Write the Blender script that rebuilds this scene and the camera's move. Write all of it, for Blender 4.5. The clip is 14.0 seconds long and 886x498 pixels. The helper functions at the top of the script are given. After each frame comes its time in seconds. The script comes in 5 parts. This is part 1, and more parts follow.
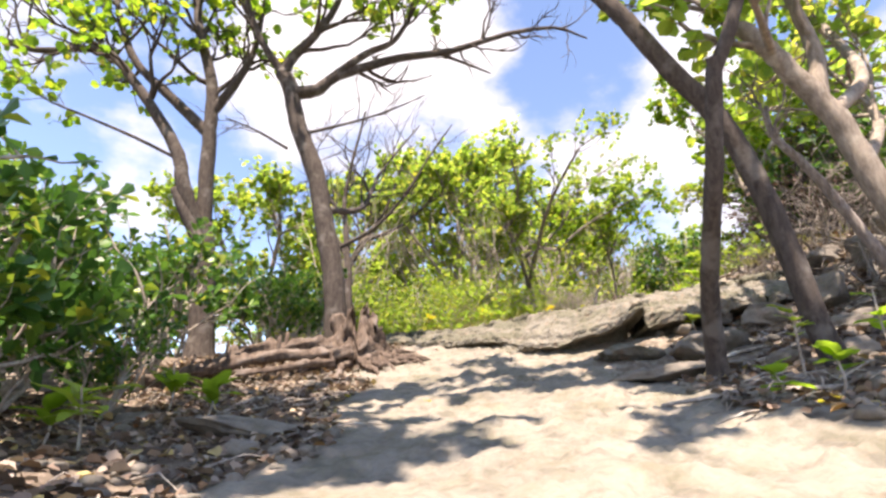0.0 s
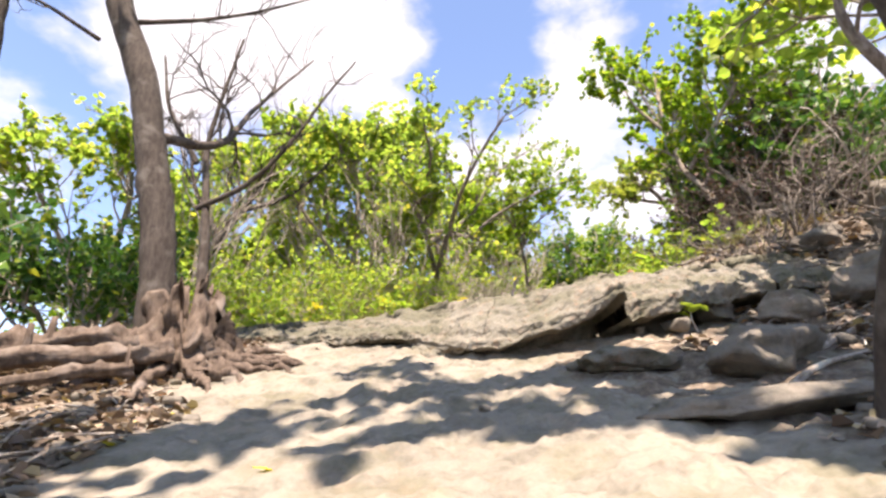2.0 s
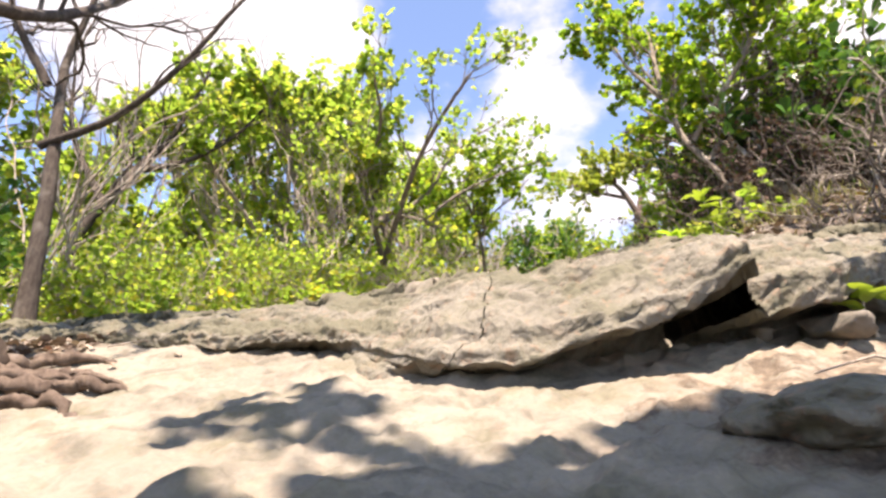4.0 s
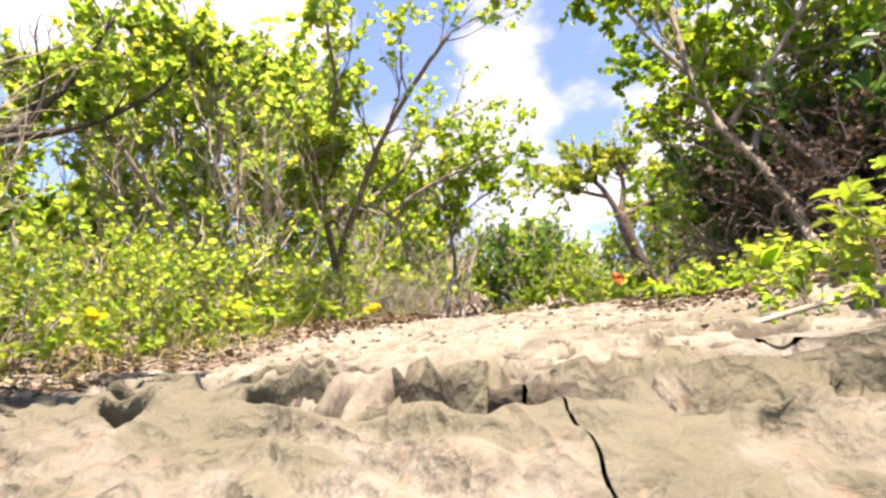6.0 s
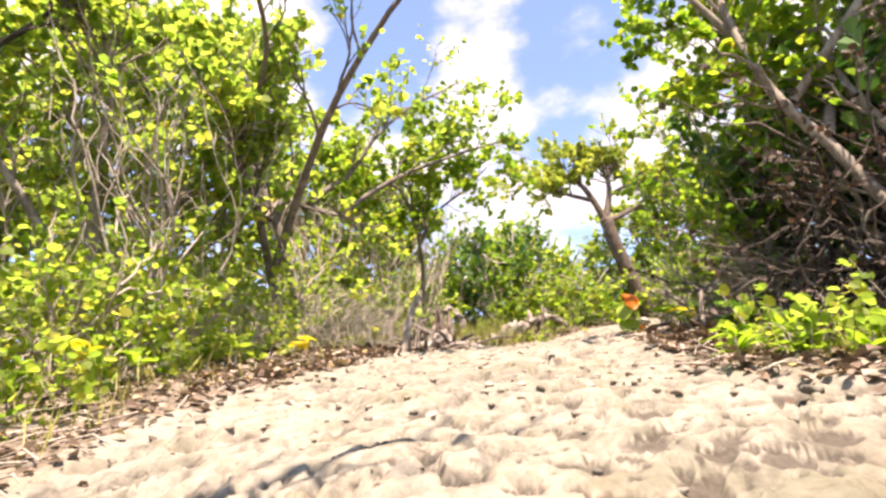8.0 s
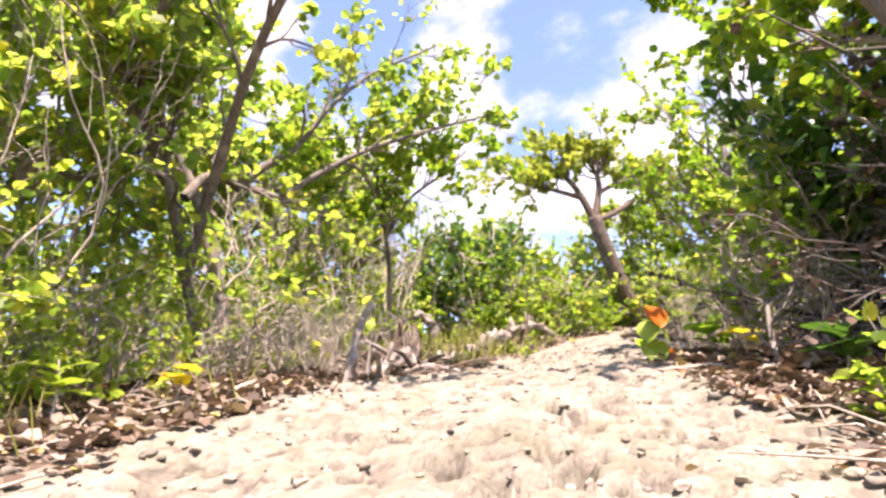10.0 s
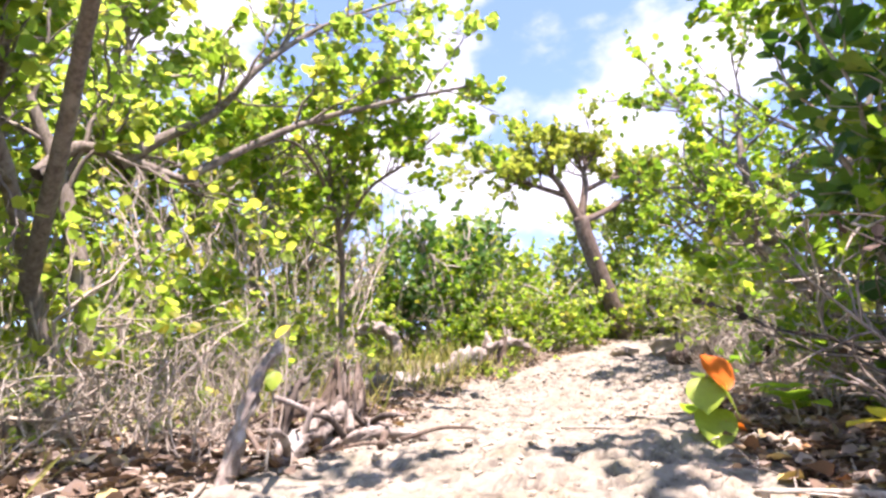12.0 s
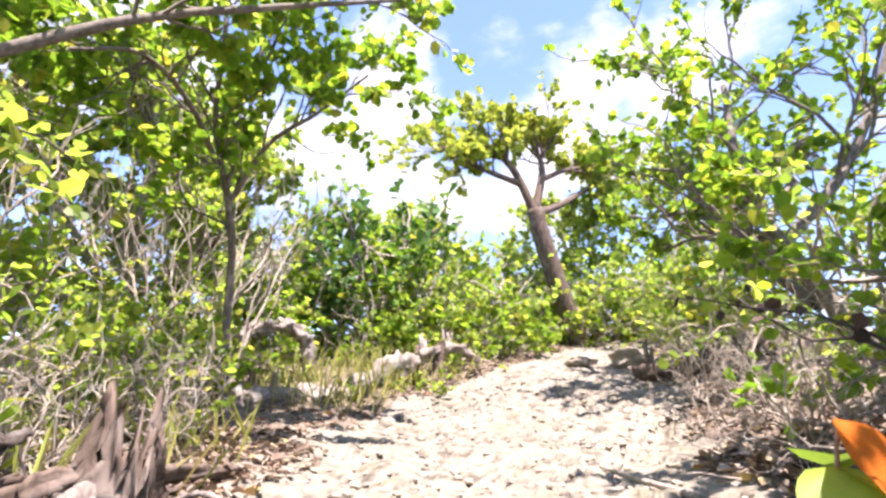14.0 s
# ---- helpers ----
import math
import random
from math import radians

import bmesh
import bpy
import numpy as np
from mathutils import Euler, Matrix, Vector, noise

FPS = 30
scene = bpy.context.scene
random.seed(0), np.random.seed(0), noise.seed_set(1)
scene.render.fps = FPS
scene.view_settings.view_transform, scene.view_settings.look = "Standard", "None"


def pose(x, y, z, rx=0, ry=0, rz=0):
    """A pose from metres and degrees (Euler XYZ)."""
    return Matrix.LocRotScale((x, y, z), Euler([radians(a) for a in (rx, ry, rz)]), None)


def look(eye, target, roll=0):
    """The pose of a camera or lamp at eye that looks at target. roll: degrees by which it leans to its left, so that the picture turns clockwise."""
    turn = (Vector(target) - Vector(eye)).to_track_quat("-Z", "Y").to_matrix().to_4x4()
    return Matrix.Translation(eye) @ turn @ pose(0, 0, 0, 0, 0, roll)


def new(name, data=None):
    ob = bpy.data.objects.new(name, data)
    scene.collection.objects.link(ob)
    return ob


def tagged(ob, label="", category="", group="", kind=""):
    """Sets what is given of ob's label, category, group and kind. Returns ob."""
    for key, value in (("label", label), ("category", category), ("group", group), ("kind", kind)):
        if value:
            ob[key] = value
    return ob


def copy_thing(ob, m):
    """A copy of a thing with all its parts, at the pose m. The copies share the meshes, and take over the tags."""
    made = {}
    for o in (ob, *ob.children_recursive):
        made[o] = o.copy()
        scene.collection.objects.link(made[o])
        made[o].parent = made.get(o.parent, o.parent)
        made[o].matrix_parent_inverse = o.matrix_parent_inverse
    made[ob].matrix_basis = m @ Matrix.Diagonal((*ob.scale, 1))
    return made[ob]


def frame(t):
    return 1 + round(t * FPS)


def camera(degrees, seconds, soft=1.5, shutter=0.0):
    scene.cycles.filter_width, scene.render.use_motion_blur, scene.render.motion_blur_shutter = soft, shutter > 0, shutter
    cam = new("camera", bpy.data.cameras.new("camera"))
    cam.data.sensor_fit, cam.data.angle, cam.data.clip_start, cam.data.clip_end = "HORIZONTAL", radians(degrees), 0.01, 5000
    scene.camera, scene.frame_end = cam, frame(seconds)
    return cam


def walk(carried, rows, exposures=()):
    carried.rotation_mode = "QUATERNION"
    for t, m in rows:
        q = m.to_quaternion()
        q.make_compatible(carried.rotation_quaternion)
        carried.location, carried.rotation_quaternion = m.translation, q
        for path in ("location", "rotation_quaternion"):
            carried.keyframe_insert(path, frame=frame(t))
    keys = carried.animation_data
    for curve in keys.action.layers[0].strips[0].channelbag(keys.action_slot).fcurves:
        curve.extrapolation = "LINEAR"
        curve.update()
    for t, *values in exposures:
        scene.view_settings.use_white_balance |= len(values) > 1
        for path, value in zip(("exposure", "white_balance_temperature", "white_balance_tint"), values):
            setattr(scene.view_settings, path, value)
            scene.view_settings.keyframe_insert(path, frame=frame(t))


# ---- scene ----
cam = camera(78.5, 14.0, 2.7)
PATH = [
    (0, (0.0, 0.0, 0.4), (-0.0, 1.881, 1.08), 0.77),
    (0.5, (0.008, 0.38, 0.463), (0.113, 2.258, 1.141), 0.60),
    (1, (0.028, 0.772, 0.53), (0.222, 2.643, 1.209), 0.31),
    (1.5, (0.047, 1.203, 0.612), (0.332, 3.063, 1.288), -0.11),
    (2, (0.08, 1.639, 0.689), (0.446, 3.487, 1.362), -0.36),
    (2.5, (0.131, 2.103, 0.775), (0.57, 3.935, 1.447), -0.57),
    (3, (0.182, 2.472, 0.839), (0.677, 4.29, 1.51), -0.58),
    (3.2, (0.219, 2.625, 0.867), (0.727, 4.439, 1.539), -0.58),
    (5.3, (0.519, 3.938, 1.302), (1.17, 5.713, 1.957), -0.38),
    (5.5, (0.565, 4.083, 1.376), (1.228, 5.854, 2.028), -0.34),
    (5.8, (0.623, 4.265, 1.485), (1.299, 6.034, 2.127), -0.34),
    (6, (0.704, 4.432, 1.564), (1.391, 6.195, 2.212), -0.39),
    (6.5, (0.826, 4.783, 1.708), (1.544, 6.532, 2.361), -0.52),
    (7, (0.963, 5.074, 1.833), (1.703, 6.812, 2.489), -0.58),
    (7.5, (1.124, 5.378, 1.966), (1.886, 7.106, 2.624), -0.51),
    (8, (1.275, 5.634, 2.095), (2.054, 7.355, 2.752), -0.56),
    (8.2, (1.337, 5.751, 2.149), (2.125, 7.469, 2.805), -0.60),
    (10.3, (1.949, 6.832, 2.514), (2.812, 8.511, 3.174), 0.06),
    (10.5, (2.009, 6.922, 2.564), (2.879, 8.598, 3.225), 0.07),
    (11, (2.157, 7.156, 2.71), (3.046, 8.824, 3.365), 0.11),
    (11.5, (2.331, 7.449, 2.863), (3.245, 9.106, 3.509), 0.19),
    (12, (2.468, 7.689, 2.928), (3.408, 9.332, 3.575), 0.47),
    (12.5, (2.667, 7.991, 2.987), (3.636, 9.615, 3.638), 0.69),
    (13, (2.85, 8.238, 3.042), (3.855, 9.84, 3.693), 0.90),
    (13.5, (3.07, 8.481, 3.117), (4.12, 10.056, 3.765), 1.27),
    (14, (3.306, 8.699, 3.217), (4.404, 10.242, 3.859), 1.17),
]
walk(cam, [(t, look(eye, target, roll)) for t, eye, target, roll in PATH], [(0.0, 1.77, 7250, 20), (3.0, 1.75, 7250, 20), (5.5, 1.88, 7500, 22), (8.0, 1.95, 7600, 23), (11.0, 2.08, 6800, 30), (14.0, 2.15, 6500, 26)])

# ---------------------------------------------------------------- world, sun, exposure
SUN_AZ, SUN_EL = 197.0, 68.0
sun_dir = Vector((math.sin(radians(SUN_AZ)) * math.cos(radians(SUN_EL)), math.cos(radians(SUN_AZ)) * math.cos(radians(SUN_EL)), math.sin(radians(SUN_EL))))
sun = new("sun", bpy.data.lights.new("sun", "SUN"))
sun.data.energy, sun.data.angle, sun.data.color = 4.6, radians(0.55), (1.0, 0.95, 0.86)
sun.matrix_world = look(sun_dir * 40, (0, 0, 0))

world = bpy.data.worlds.new("sky")
scene.world = world
world.use_nodes = True
wn, wl = world.node_tree.nodes, world.node_tree.links
wn.clear()
w_out = wn.new("ShaderNodeOutputWorld")
w_bg = wn.new("ShaderNodeBackground")
w_sky = wn.new("ShaderNodeTexSky")
w_sky.sky_type, w_sky.sun_disc = "NISHITA", False
w_sky.sun_elevation, w_sky.sun_rotation = radians(SUN_EL), radians(SUN_AZ)
w_sky.air_density, w_sky.dust_density, w_sky.ozone_density = 0.78, 0.1, 2.2
w_pos = wn.new("ShaderNodeTexCoord")
w_map = wn.new("ShaderNodeMapping")
w_map.inputs["Scale"].default_value = (1.0, 1.0, 1.7)
w_map.inputs["Location"].default_value = (0.35, 0.1, 0.2)
w_noise = wn.new("ShaderNodeTexNoise")
w_noise.inputs["Scale"].default_value, w_noise.inputs["Detail"].default_value, w_noise.inputs["Roughness"].default_value = 3.4, 9.0, 0.56
w_ramp = wn.new("ShaderNodeValToRGB")
w_ramp.color_ramp.elements[0].position, w_ramp.color_ramp.elements[1].position = 0.38, 0.9
w_ramp.color_ramp.interpolation = "EASE"
w_mix = wn.new("ShaderNodeMix")
w_mix.data_type = "RGBA"
w_mix.inputs["B"].default_value = (2.9, 3.0, 3.25, 1)
wl.new(w_pos.outputs["Generated"], w_map.inputs["Vector"])
wl.new(w_map.outputs["Vector"], w_noise.inputs["Vector"])
# banks of cloud and open sky: heading, height, half-width in degrees, cloud (+) or blue (-)
CLOUDS = [(-32, 42, 11, 1), (-14, 46, 9, 1), (34, 40, 6, 1), (31, 30, 7, 1), (10, 37, 5, 1), (-9, 37, 9, 1), (54, 34, 9, 1), (33, 40, 6, 1), (23, 26, 9, 1), (-38, 29, 13, 1), (-3, 33, 10, 1), (25, 30, 8, 1), (21, 42, 5, -1), (40, 36, 5, -1), (43, 41, 5, -1), (58, 21, 6, -1), (67, 36, 8, -1), (-30, 22, 8, -1), (-19, 22, 7, -1), (19, 39, 7, -1), (40, 33, 4, -1), (19, 38, 7, -1)]
w_gain = wn.new("ShaderNodeMath")
w_gain.operation = "MULTIPLY_ADD"
w_gain.inputs[1].default_value, w_gain.inputs[2].default_value = 2.6, -0.92
wl.new(w_noise.outputs["Fac"], w_gain.inputs[0])
w_sum = w_gain.outputs[0]
for head, high, wide, sign in CLOUDS:
    w_dot = wn.new("ShaderNodeVectorMath")
    w_dot.operation = "DOT_PRODUCT"
    w_dot.inputs[1].default_value = (math.sin(radians(head)) * math.cos(radians(high)), math.cos(radians(head)) * math.cos(radians(high)), math.sin(radians(high)))
    wl.new(w_pos.outputs["Generated"], w_dot.inputs[0])
    w_range = wn.new("ShaderNodeMapRange")
    w_range.interpolation_type = "SMOOTHSTEP"
    for sock, value in (("From Min", math.cos(radians(wide * 1.9))), ("From Max", math.cos(radians(wide * 0.1))), ("To Min", 0.0), ("To Max", 0.2 * sign)):
        w_range.inputs[sock].default_value = value
    wl.new(w_dot.outputs["Value"], w_range.inputs["Value"])
    w_add = wn.new("ShaderNodeMath")
    wl.new(w_sum, w_add.inputs[0])
    wl.new(w_range.outputs["Result"], w_add.inputs[1])
    w_sum = w_add.outputs[0]
wl.new(w_sum, w_ramp.inputs["Fac"])
wl.new(w_ramp.outputs["Color"], w_mix.inputs["Factor"])
wl.new(w_sky.outputs["Color"], w_mix.inputs["A"])
wl.new(w_mix.outputs["Result"], w_bg.inputs["Color"])
w_bg.inputs["Strength"].default_value = 0.13
wl.new(w_bg.outputs["Background"], w_out.inputs["Surface"])


# ---------------------------------------------------------------- materials
def mat(name):
    m = bpy.data.materials.new(name)
    m.use_nodes = True
    n = m.node_tree.nodes
    return m, n, m.node_tree.links, n["Principled BSDF"], n["Material Output"]


def noise_node(n, l, scale, detail=5.0, rough=0.6, vec=None):
    t = n.new("ShaderNodeTexNoise")
    t.inputs["Scale"].default_value, t.inputs["Detail"].default_value, t.inputs["Roughness"].default_value = scale, detail, rough
    if vec is not None:
        l.new(vec, t.inputs["Vector"])
    return t.outputs["Fac"]


def ramp_node(n, l, fac, *stops):
    r = n.new("ShaderNodeValToRGB")
    e = r.color_ramp.elements
    while len(e) < len(stops):
        e.new(0.5)
    for el, (p, c) in zip(e, stops):
        el.position, el.color = p, (*c, 1)
    l.new(fac, r.inputs["Fac"])
    return r.outputs["Color"]


def mix_node(n, l, fac, a, b, blend="MIX"):
    m = n.new("ShaderNodeMix")
    m.data_type, m.blend_type = "RGBA", blend
    for sock, v in (("Factor", fac), ("A", a), ("B", b)):
        if isinstance(v, (int, float)):
            m.inputs[sock].default_value = v
        elif isinstance(v, tuple):
            m.inputs[sock].default_value = (*v, 1)
        else:
            l.new(v, m.inputs[sock])
    return m.outputs["Result"]


def bump_node(n, l, height, strength, distance, bsdf):
    b = n.new("ShaderNodeBump")
    b.inputs["Strength"].default_value, b.inputs["Distance"].default_value = strength, distance
    l.new(height, b.inputs["Height"])
    l.new(b.outputs["Normal"], bsdf.inputs["Normal"])


def math_node(n, l, op, a, b):
    m = n.new("ShaderNodeMath")
    m.operation = op
    for i, v in enumerate((a, b)):
        if isinstance(v, (int, float)):
            m.inputs[i].default_value = v
        else:
            l.new(v, m.inputs[i])
    return m.outputs[0]


def limestone(name, tone, grey, attribute=False, relief_share=0.45, spots=0.25, lichen=False):
    """Weathered cream limestone with lichen-grey and rusty stains; attribute: forest soil takes over by the mesh's 'soil' value."""
    m, n, l, p, out = mat(name)
    pos = n.new("ShaderNodeNewGeometry").outputs["Position"]
    broad, mid, fine = noise_node(n, l, 1.3, 6, 0.6, pos), noise_node(n, l, 9, 8, 0.65, pos), noise_node(n, l, 55, 6, 0.7, pos)
    col = ramp_node(n, l, broad, (0.3, tuple(c * 0.80 for c in tone)), (0.5, tone), (0.7, tuple(min(0.8, c * 1.14) for c in tone)))
    col = mix_node(n, l, ramp_node(n, l, mid, (0.48, (0, 0, 0)), (0.64, (0.85, 0.85, 0.85))), col, grey)
    rust = ramp_node(n, l, noise_node(n, l, 3.1, 5, 0.7, pos), (0.56, (0, 0, 0)), (0.72, (0.3, 0.3, 0.3)))
    col = mix_node(n, l, rust, col, (0.50, 0.33, 0.22))
    olive = ramp_node(n, l, noise_node(n, l, 4.3, 7, 0.65, pos), (0.5, (0, 0, 0)), (0.66, (0.6, 0.6, 0.6)))
    col = mix_node(n, l, olive, col, tuple(c * s for c, s in zip(grey, (1.05, 1.08, 0.85))))
    col = mix_node(n, l, 0.35, col, ramp_node(n, l, fine, (0.3, (0.55, 0.55, 0.55)), (0.6, (1, 1, 1))), "MULTIPLY")
    speck = ramp_node(n, l, noise_node(n, l, 24, 5, 0.6, pos), (0.57, (0, 0, 0)), (0.64, (spots, spots, spots)))
    col = mix_node(n, l, speck, col, (0.20, 0.145, 0.105))
    height = math_node(n, l, "ADD", math_node(n, l, "MULTIPLY", mid, 0.8), math_node(n, l, "MULTIPLY", fine, 0.15))
    if attribute:
        at = n.new("ShaderNodeAttribute")
        at.attribute_name = "soil"
        edge = math_node(n, l, "ADD", at.outputs["Fac"], math_node(n, l, "MULTIPLY", math_node(n, l, "SUBTRACT", mid, 0.5), 1.6))
        soil = ramp_node(n, l, noise_node(n, l, 16, 8, 0.75, pos), (0.3, (0.05, 0.038, 0.029)), (0.5, (0.13, 0.10, 0.074)), (0.66, (0.26, 0.205, 0.155)))
        col = mix_node(n, l, ramp_node(n, l, edge, (0.42, (0, 0, 0)), (0.58, (1, 1, 1))), col, soil)
    if lichen:
        crust = n.new("ShaderNodeAttribute")
        crust.attribute_name = "lichen"
        rim = math_node(n, l, "ADD", crust.outputs["Fac"], math_node(n, l, "SUBTRACT", mid, 0.5))
        col = mix_node(n, l, ramp_node(n, l, rim, (0.3, (0, 0, 0)), (0.8, (0.8, 0.8, 0.8))), col, (0.115, 0.108, 0.074))
        # dark pit floors: a little soil, mostly shade put into the colour
        soil_shade = n.new("ShaderNodeAttribute")
        soil_shade.attribute_name = "soil_shade"
        depth = math_node(n, l, "ADD", soil_shade.outputs["Fac"], math_node(n, l, "MULTIPLY", math_node(n, l, "SUBTRACT", mid, 0.5), 1.2))
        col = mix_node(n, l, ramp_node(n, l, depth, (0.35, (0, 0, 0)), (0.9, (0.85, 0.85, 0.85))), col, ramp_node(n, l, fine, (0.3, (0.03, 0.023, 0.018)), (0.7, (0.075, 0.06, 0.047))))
    l.new(col, p.inputs["Base Color"])
    p.inputs["Roughness"].default_value = 0.92
    p.inputs["Specular IOR Level"].default_value = 0.25
    flake = n.new("ShaderNodeTexVoronoi")
    flake.inputs["Scale"].default_value, flake.inputs["Randomness"].default_value = 17.0, 1.0
    warp = n.new("ShaderNodeVectorMath")
    warp.operation = "ADD"
    wob = n.new("ShaderNodeTexNoise")
    wob.inputs["Scale"].default_value, wob.inputs["Detail"].default_value = 7.0, 4.0
    l.new(pos, wob.inputs["Vector"])
    sc = n.new("ShaderNodeVectorMath")
    sc.operation = "SCALE"
    sc.inputs["Scale"].default_value = 0.25
    l.new(wob.outputs["Color"], sc.inputs[0])
    l.new(pos, warp.inputs[0])
    l.new(sc.outputs["Vector"], warp.inputs[1])
    l.new(warp.outputs["Vector"], flake.inputs["Vector"])
    height = math_node(n, l, "ADD", height, math_node(n, l, "MULTIPLY", flake.outputs["Distance"], 0.6))
    bump_node(n, l, height, relief_share, 0.03, p)
    return m


def bark(name, dark, light, scale=14.0, lichen=(0.45, 0.44, 0.38)):
    m, n, l, p, out = mat(name)
    pos = n.new("ShaderNodeNewGeometry").outputs["Position"]
    mp = n.new("ShaderNodeMapping")
    mp.inputs["Scale"].default_value = (1, 1, 0.3)
    l.new(pos, mp.inputs["Vector"])
    grain, patch = noise_node(n, l, scale * 3, 8, 0.7, mp.outputs["Vector"]), noise_node(n, l, scale * 0.5, 5, 0.6, pos)
    col = ramp_node(n, l, grain, (0.32, dark), (0.66, light))
    col = mix_node(n, l, ramp_node(n, l, patch, (0.54, (0, 0, 0)), (0.66, (0.8, 0.8, 0.8))), col, lichen)
    l.new(col, p.inputs["Base Color"])
    p.inputs["Roughness"].default_value = 0.9
    p.inputs["Specular IOR Level"].default_value = 0.2
    bump_node(n, l, grain, 0.7, 0.012, p)
    return m


def foliage(name, stops, through_share=0.45, rough=0.42):
    """Leaf: a colour for each leaf, and light that shines through the blade."""
    m, n, l, p, out = mat(name)
    geo = n.new("ShaderNodeNewGeometry")
    col = ramp_node(n, l, geo.outputs["Random Per Island"], *stops)
    blotch = noise_node(n, l, 40, 3, 0.6, geo.outputs["Position"])
    col = mix_node(n, l, 0.35, col, ramp_node(n, l, blotch, (0.3, (0.6, 0.6, 0.6)), (0.65, (1, 1, 1))), "MULTIPLY")
    l.new(col, p.inputs["Base Color"])
    p.inputs["Roughness"].default_value = rough
    p.inputs["Specular IOR Level"].default_value = 0.35
    tr = n.new("ShaderNodeBsdfTranslucent")
    l.new(mix_node(n, l, 1.0, col, (1.0, 1.0, 0.7), "MULTIPLY"), tr.inputs["Color"])
    mx = n.new("ShaderNodeMixShader")
    mx.inputs["Fac"].default_value = through_share
    l.new(p.outputs["BSDF"], mx.inputs[1])
    l.new(tr.outputs["BSDF"], mx.inputs[2])
    l.new(mx.outputs["Shader"], out.inputs["Surface"])
    return m


M_GROUND = limestone("limestone_ground", (0.23, 0.203, 0.163), (0.122, 0.109, 0.085), True, 0.42, lichen=True)
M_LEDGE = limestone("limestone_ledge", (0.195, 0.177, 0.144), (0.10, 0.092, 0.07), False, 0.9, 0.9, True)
M_CHIP = limestone("limestone_chips", (0.37, 0.32, 0.258), (0.24, 0.21, 0.168))
M_STONE = limestone("limestone_loose", (0.19, 0.165, 0.135), (0.10, 0.092, 0.077))
M_BARK = bark("bark_brown", (0.034, 0.026, 0.022), (0.10, 0.081, 0.068), 12, (0.15, 0.132, 0.115))
M_BARK_PALE = bark("bark_pale", (0.12, 0.095, 0.075), (0.33, 0.275, 0.22), 10, (0.38, 0.34, 0.28))
M_BARK_GREY = bark("bark_grey", (0.08, 0.066, 0.055), (0.23, 0.195, 0.165), 12, (0.28, 0.25, 0.21))
M_TWIG = bark("twig_grey", (0.19, 0.155, 0.125), (0.45, 0.385, 0.32), 20)
M_DEAD = bark("dead_wood", (0.10, 0.078, 0.066), (0.31, 0.265, 0.23), 14, (0.38, 0.355, 0.33))
M_ROOT = bark("weathered_root", (0.045, 0.030, 0.023), (0.17, 0.127, 0.098), 9, (0.2, 0.165, 0.14))
M_LIGHT = foliage("leaf_bright", ((0.0, (0.19, 0.32, 0.05)), (0.5, (0.31, 0.44, 0.075)), (0.85, (0.41, 0.49, 0.085)), (1.0, (0.54, 0.50, 0.09))), 0.8)
M_MID = foliage("leaf_green", ((0.0, (0.12, 0.24, 0.025)), (0.5, (0.23, 0.38, 0.035)), (0.9, (0.36, 0.47, 0.045)), (1.0, (0.46, 0.42, 0.06))), 0.72)
M_DARK = foliage("leaf_dark", ((0.0, (0.035, 0.10, 0.022)), (0.6, (0.085, 0.20, 0.034)), (0.92, (0.19, 0.31, 0.045)), (1.0, (0.40, 0.42, 0.05))), 0.4, 0.34)
M_OLIVE = foliage("leaf_olive", ((0.0, (0.22, 0.30, 0.05)), (0.5, (0.33, 0.40, 0.065)), (1.0, (0.45, 0.45, 0.08))), 0.6)
M_LITTER = foliage("leaf_fallen", ((0.0, (0.06, 0.04, 0.028)), (0.35, (0.14, 0.094, 0.066)), (0.65, (0.26, 0.185, 0.135)), (0.9, (0.38, 0.30, 0.235)), (0.97, (0.40, 0.30, 0.10)), (1.0, (0.30, 0.13, 0.06))), 0.12, 0.6)
M_WITHER = foliage("leaf_withered", ((0.0, (0.035, 0.024, 0.02)), (0.6, (0.08, 0.052, 0.042)), (1.0, (0.15, 0.09, 0.065))), 0.2, 0.7)
M_GRASS = foliage("grass_dry", ((0.0, (0.20, 0.25, 0.04)), (0.5, (0.33, 0.34, 0.08)), (1.0, (0.50, 0.42, 0.18))), 0.35, 0.6)
M_YELLOW = foliage("leaf_yellow", ((0.0, (0.62, 0.52, 0.03)), (1.0, (0.75, 0.66, 0.06))), 0.4)
M_ORANGE = foliage("leaf_orange", ((0.0, (0.62, 0.13, 0.02)), (1.0, (0.72, 0.20, 0.03))), 0.4)
M_LIME = foliage("leaf_lime", ((0.0, (0.22, 0.36, 0.04)), (1.0, (0.38, 0.47, 0.06))), 0.45)


# ---------------------------------------------------------------- noise and the lie of the land
def hashed(ix, iy, seed):
    h = (ix.astype(np.int64) * 374761393 + iy.astype(np.int64) * 668265263 + seed * 1442695041) & 0xFFFFFFFF
    h = ((h ^ (h >> 13)) * 1274126177) & 0xFFFFFFFF
    h = ((h ^ (h >> 15)) * 2246822519) & 0xFFFFFFFF
    return ((h ^ (h >> 16)) & 0xFFFFFF) / float(0xFFFFFF)


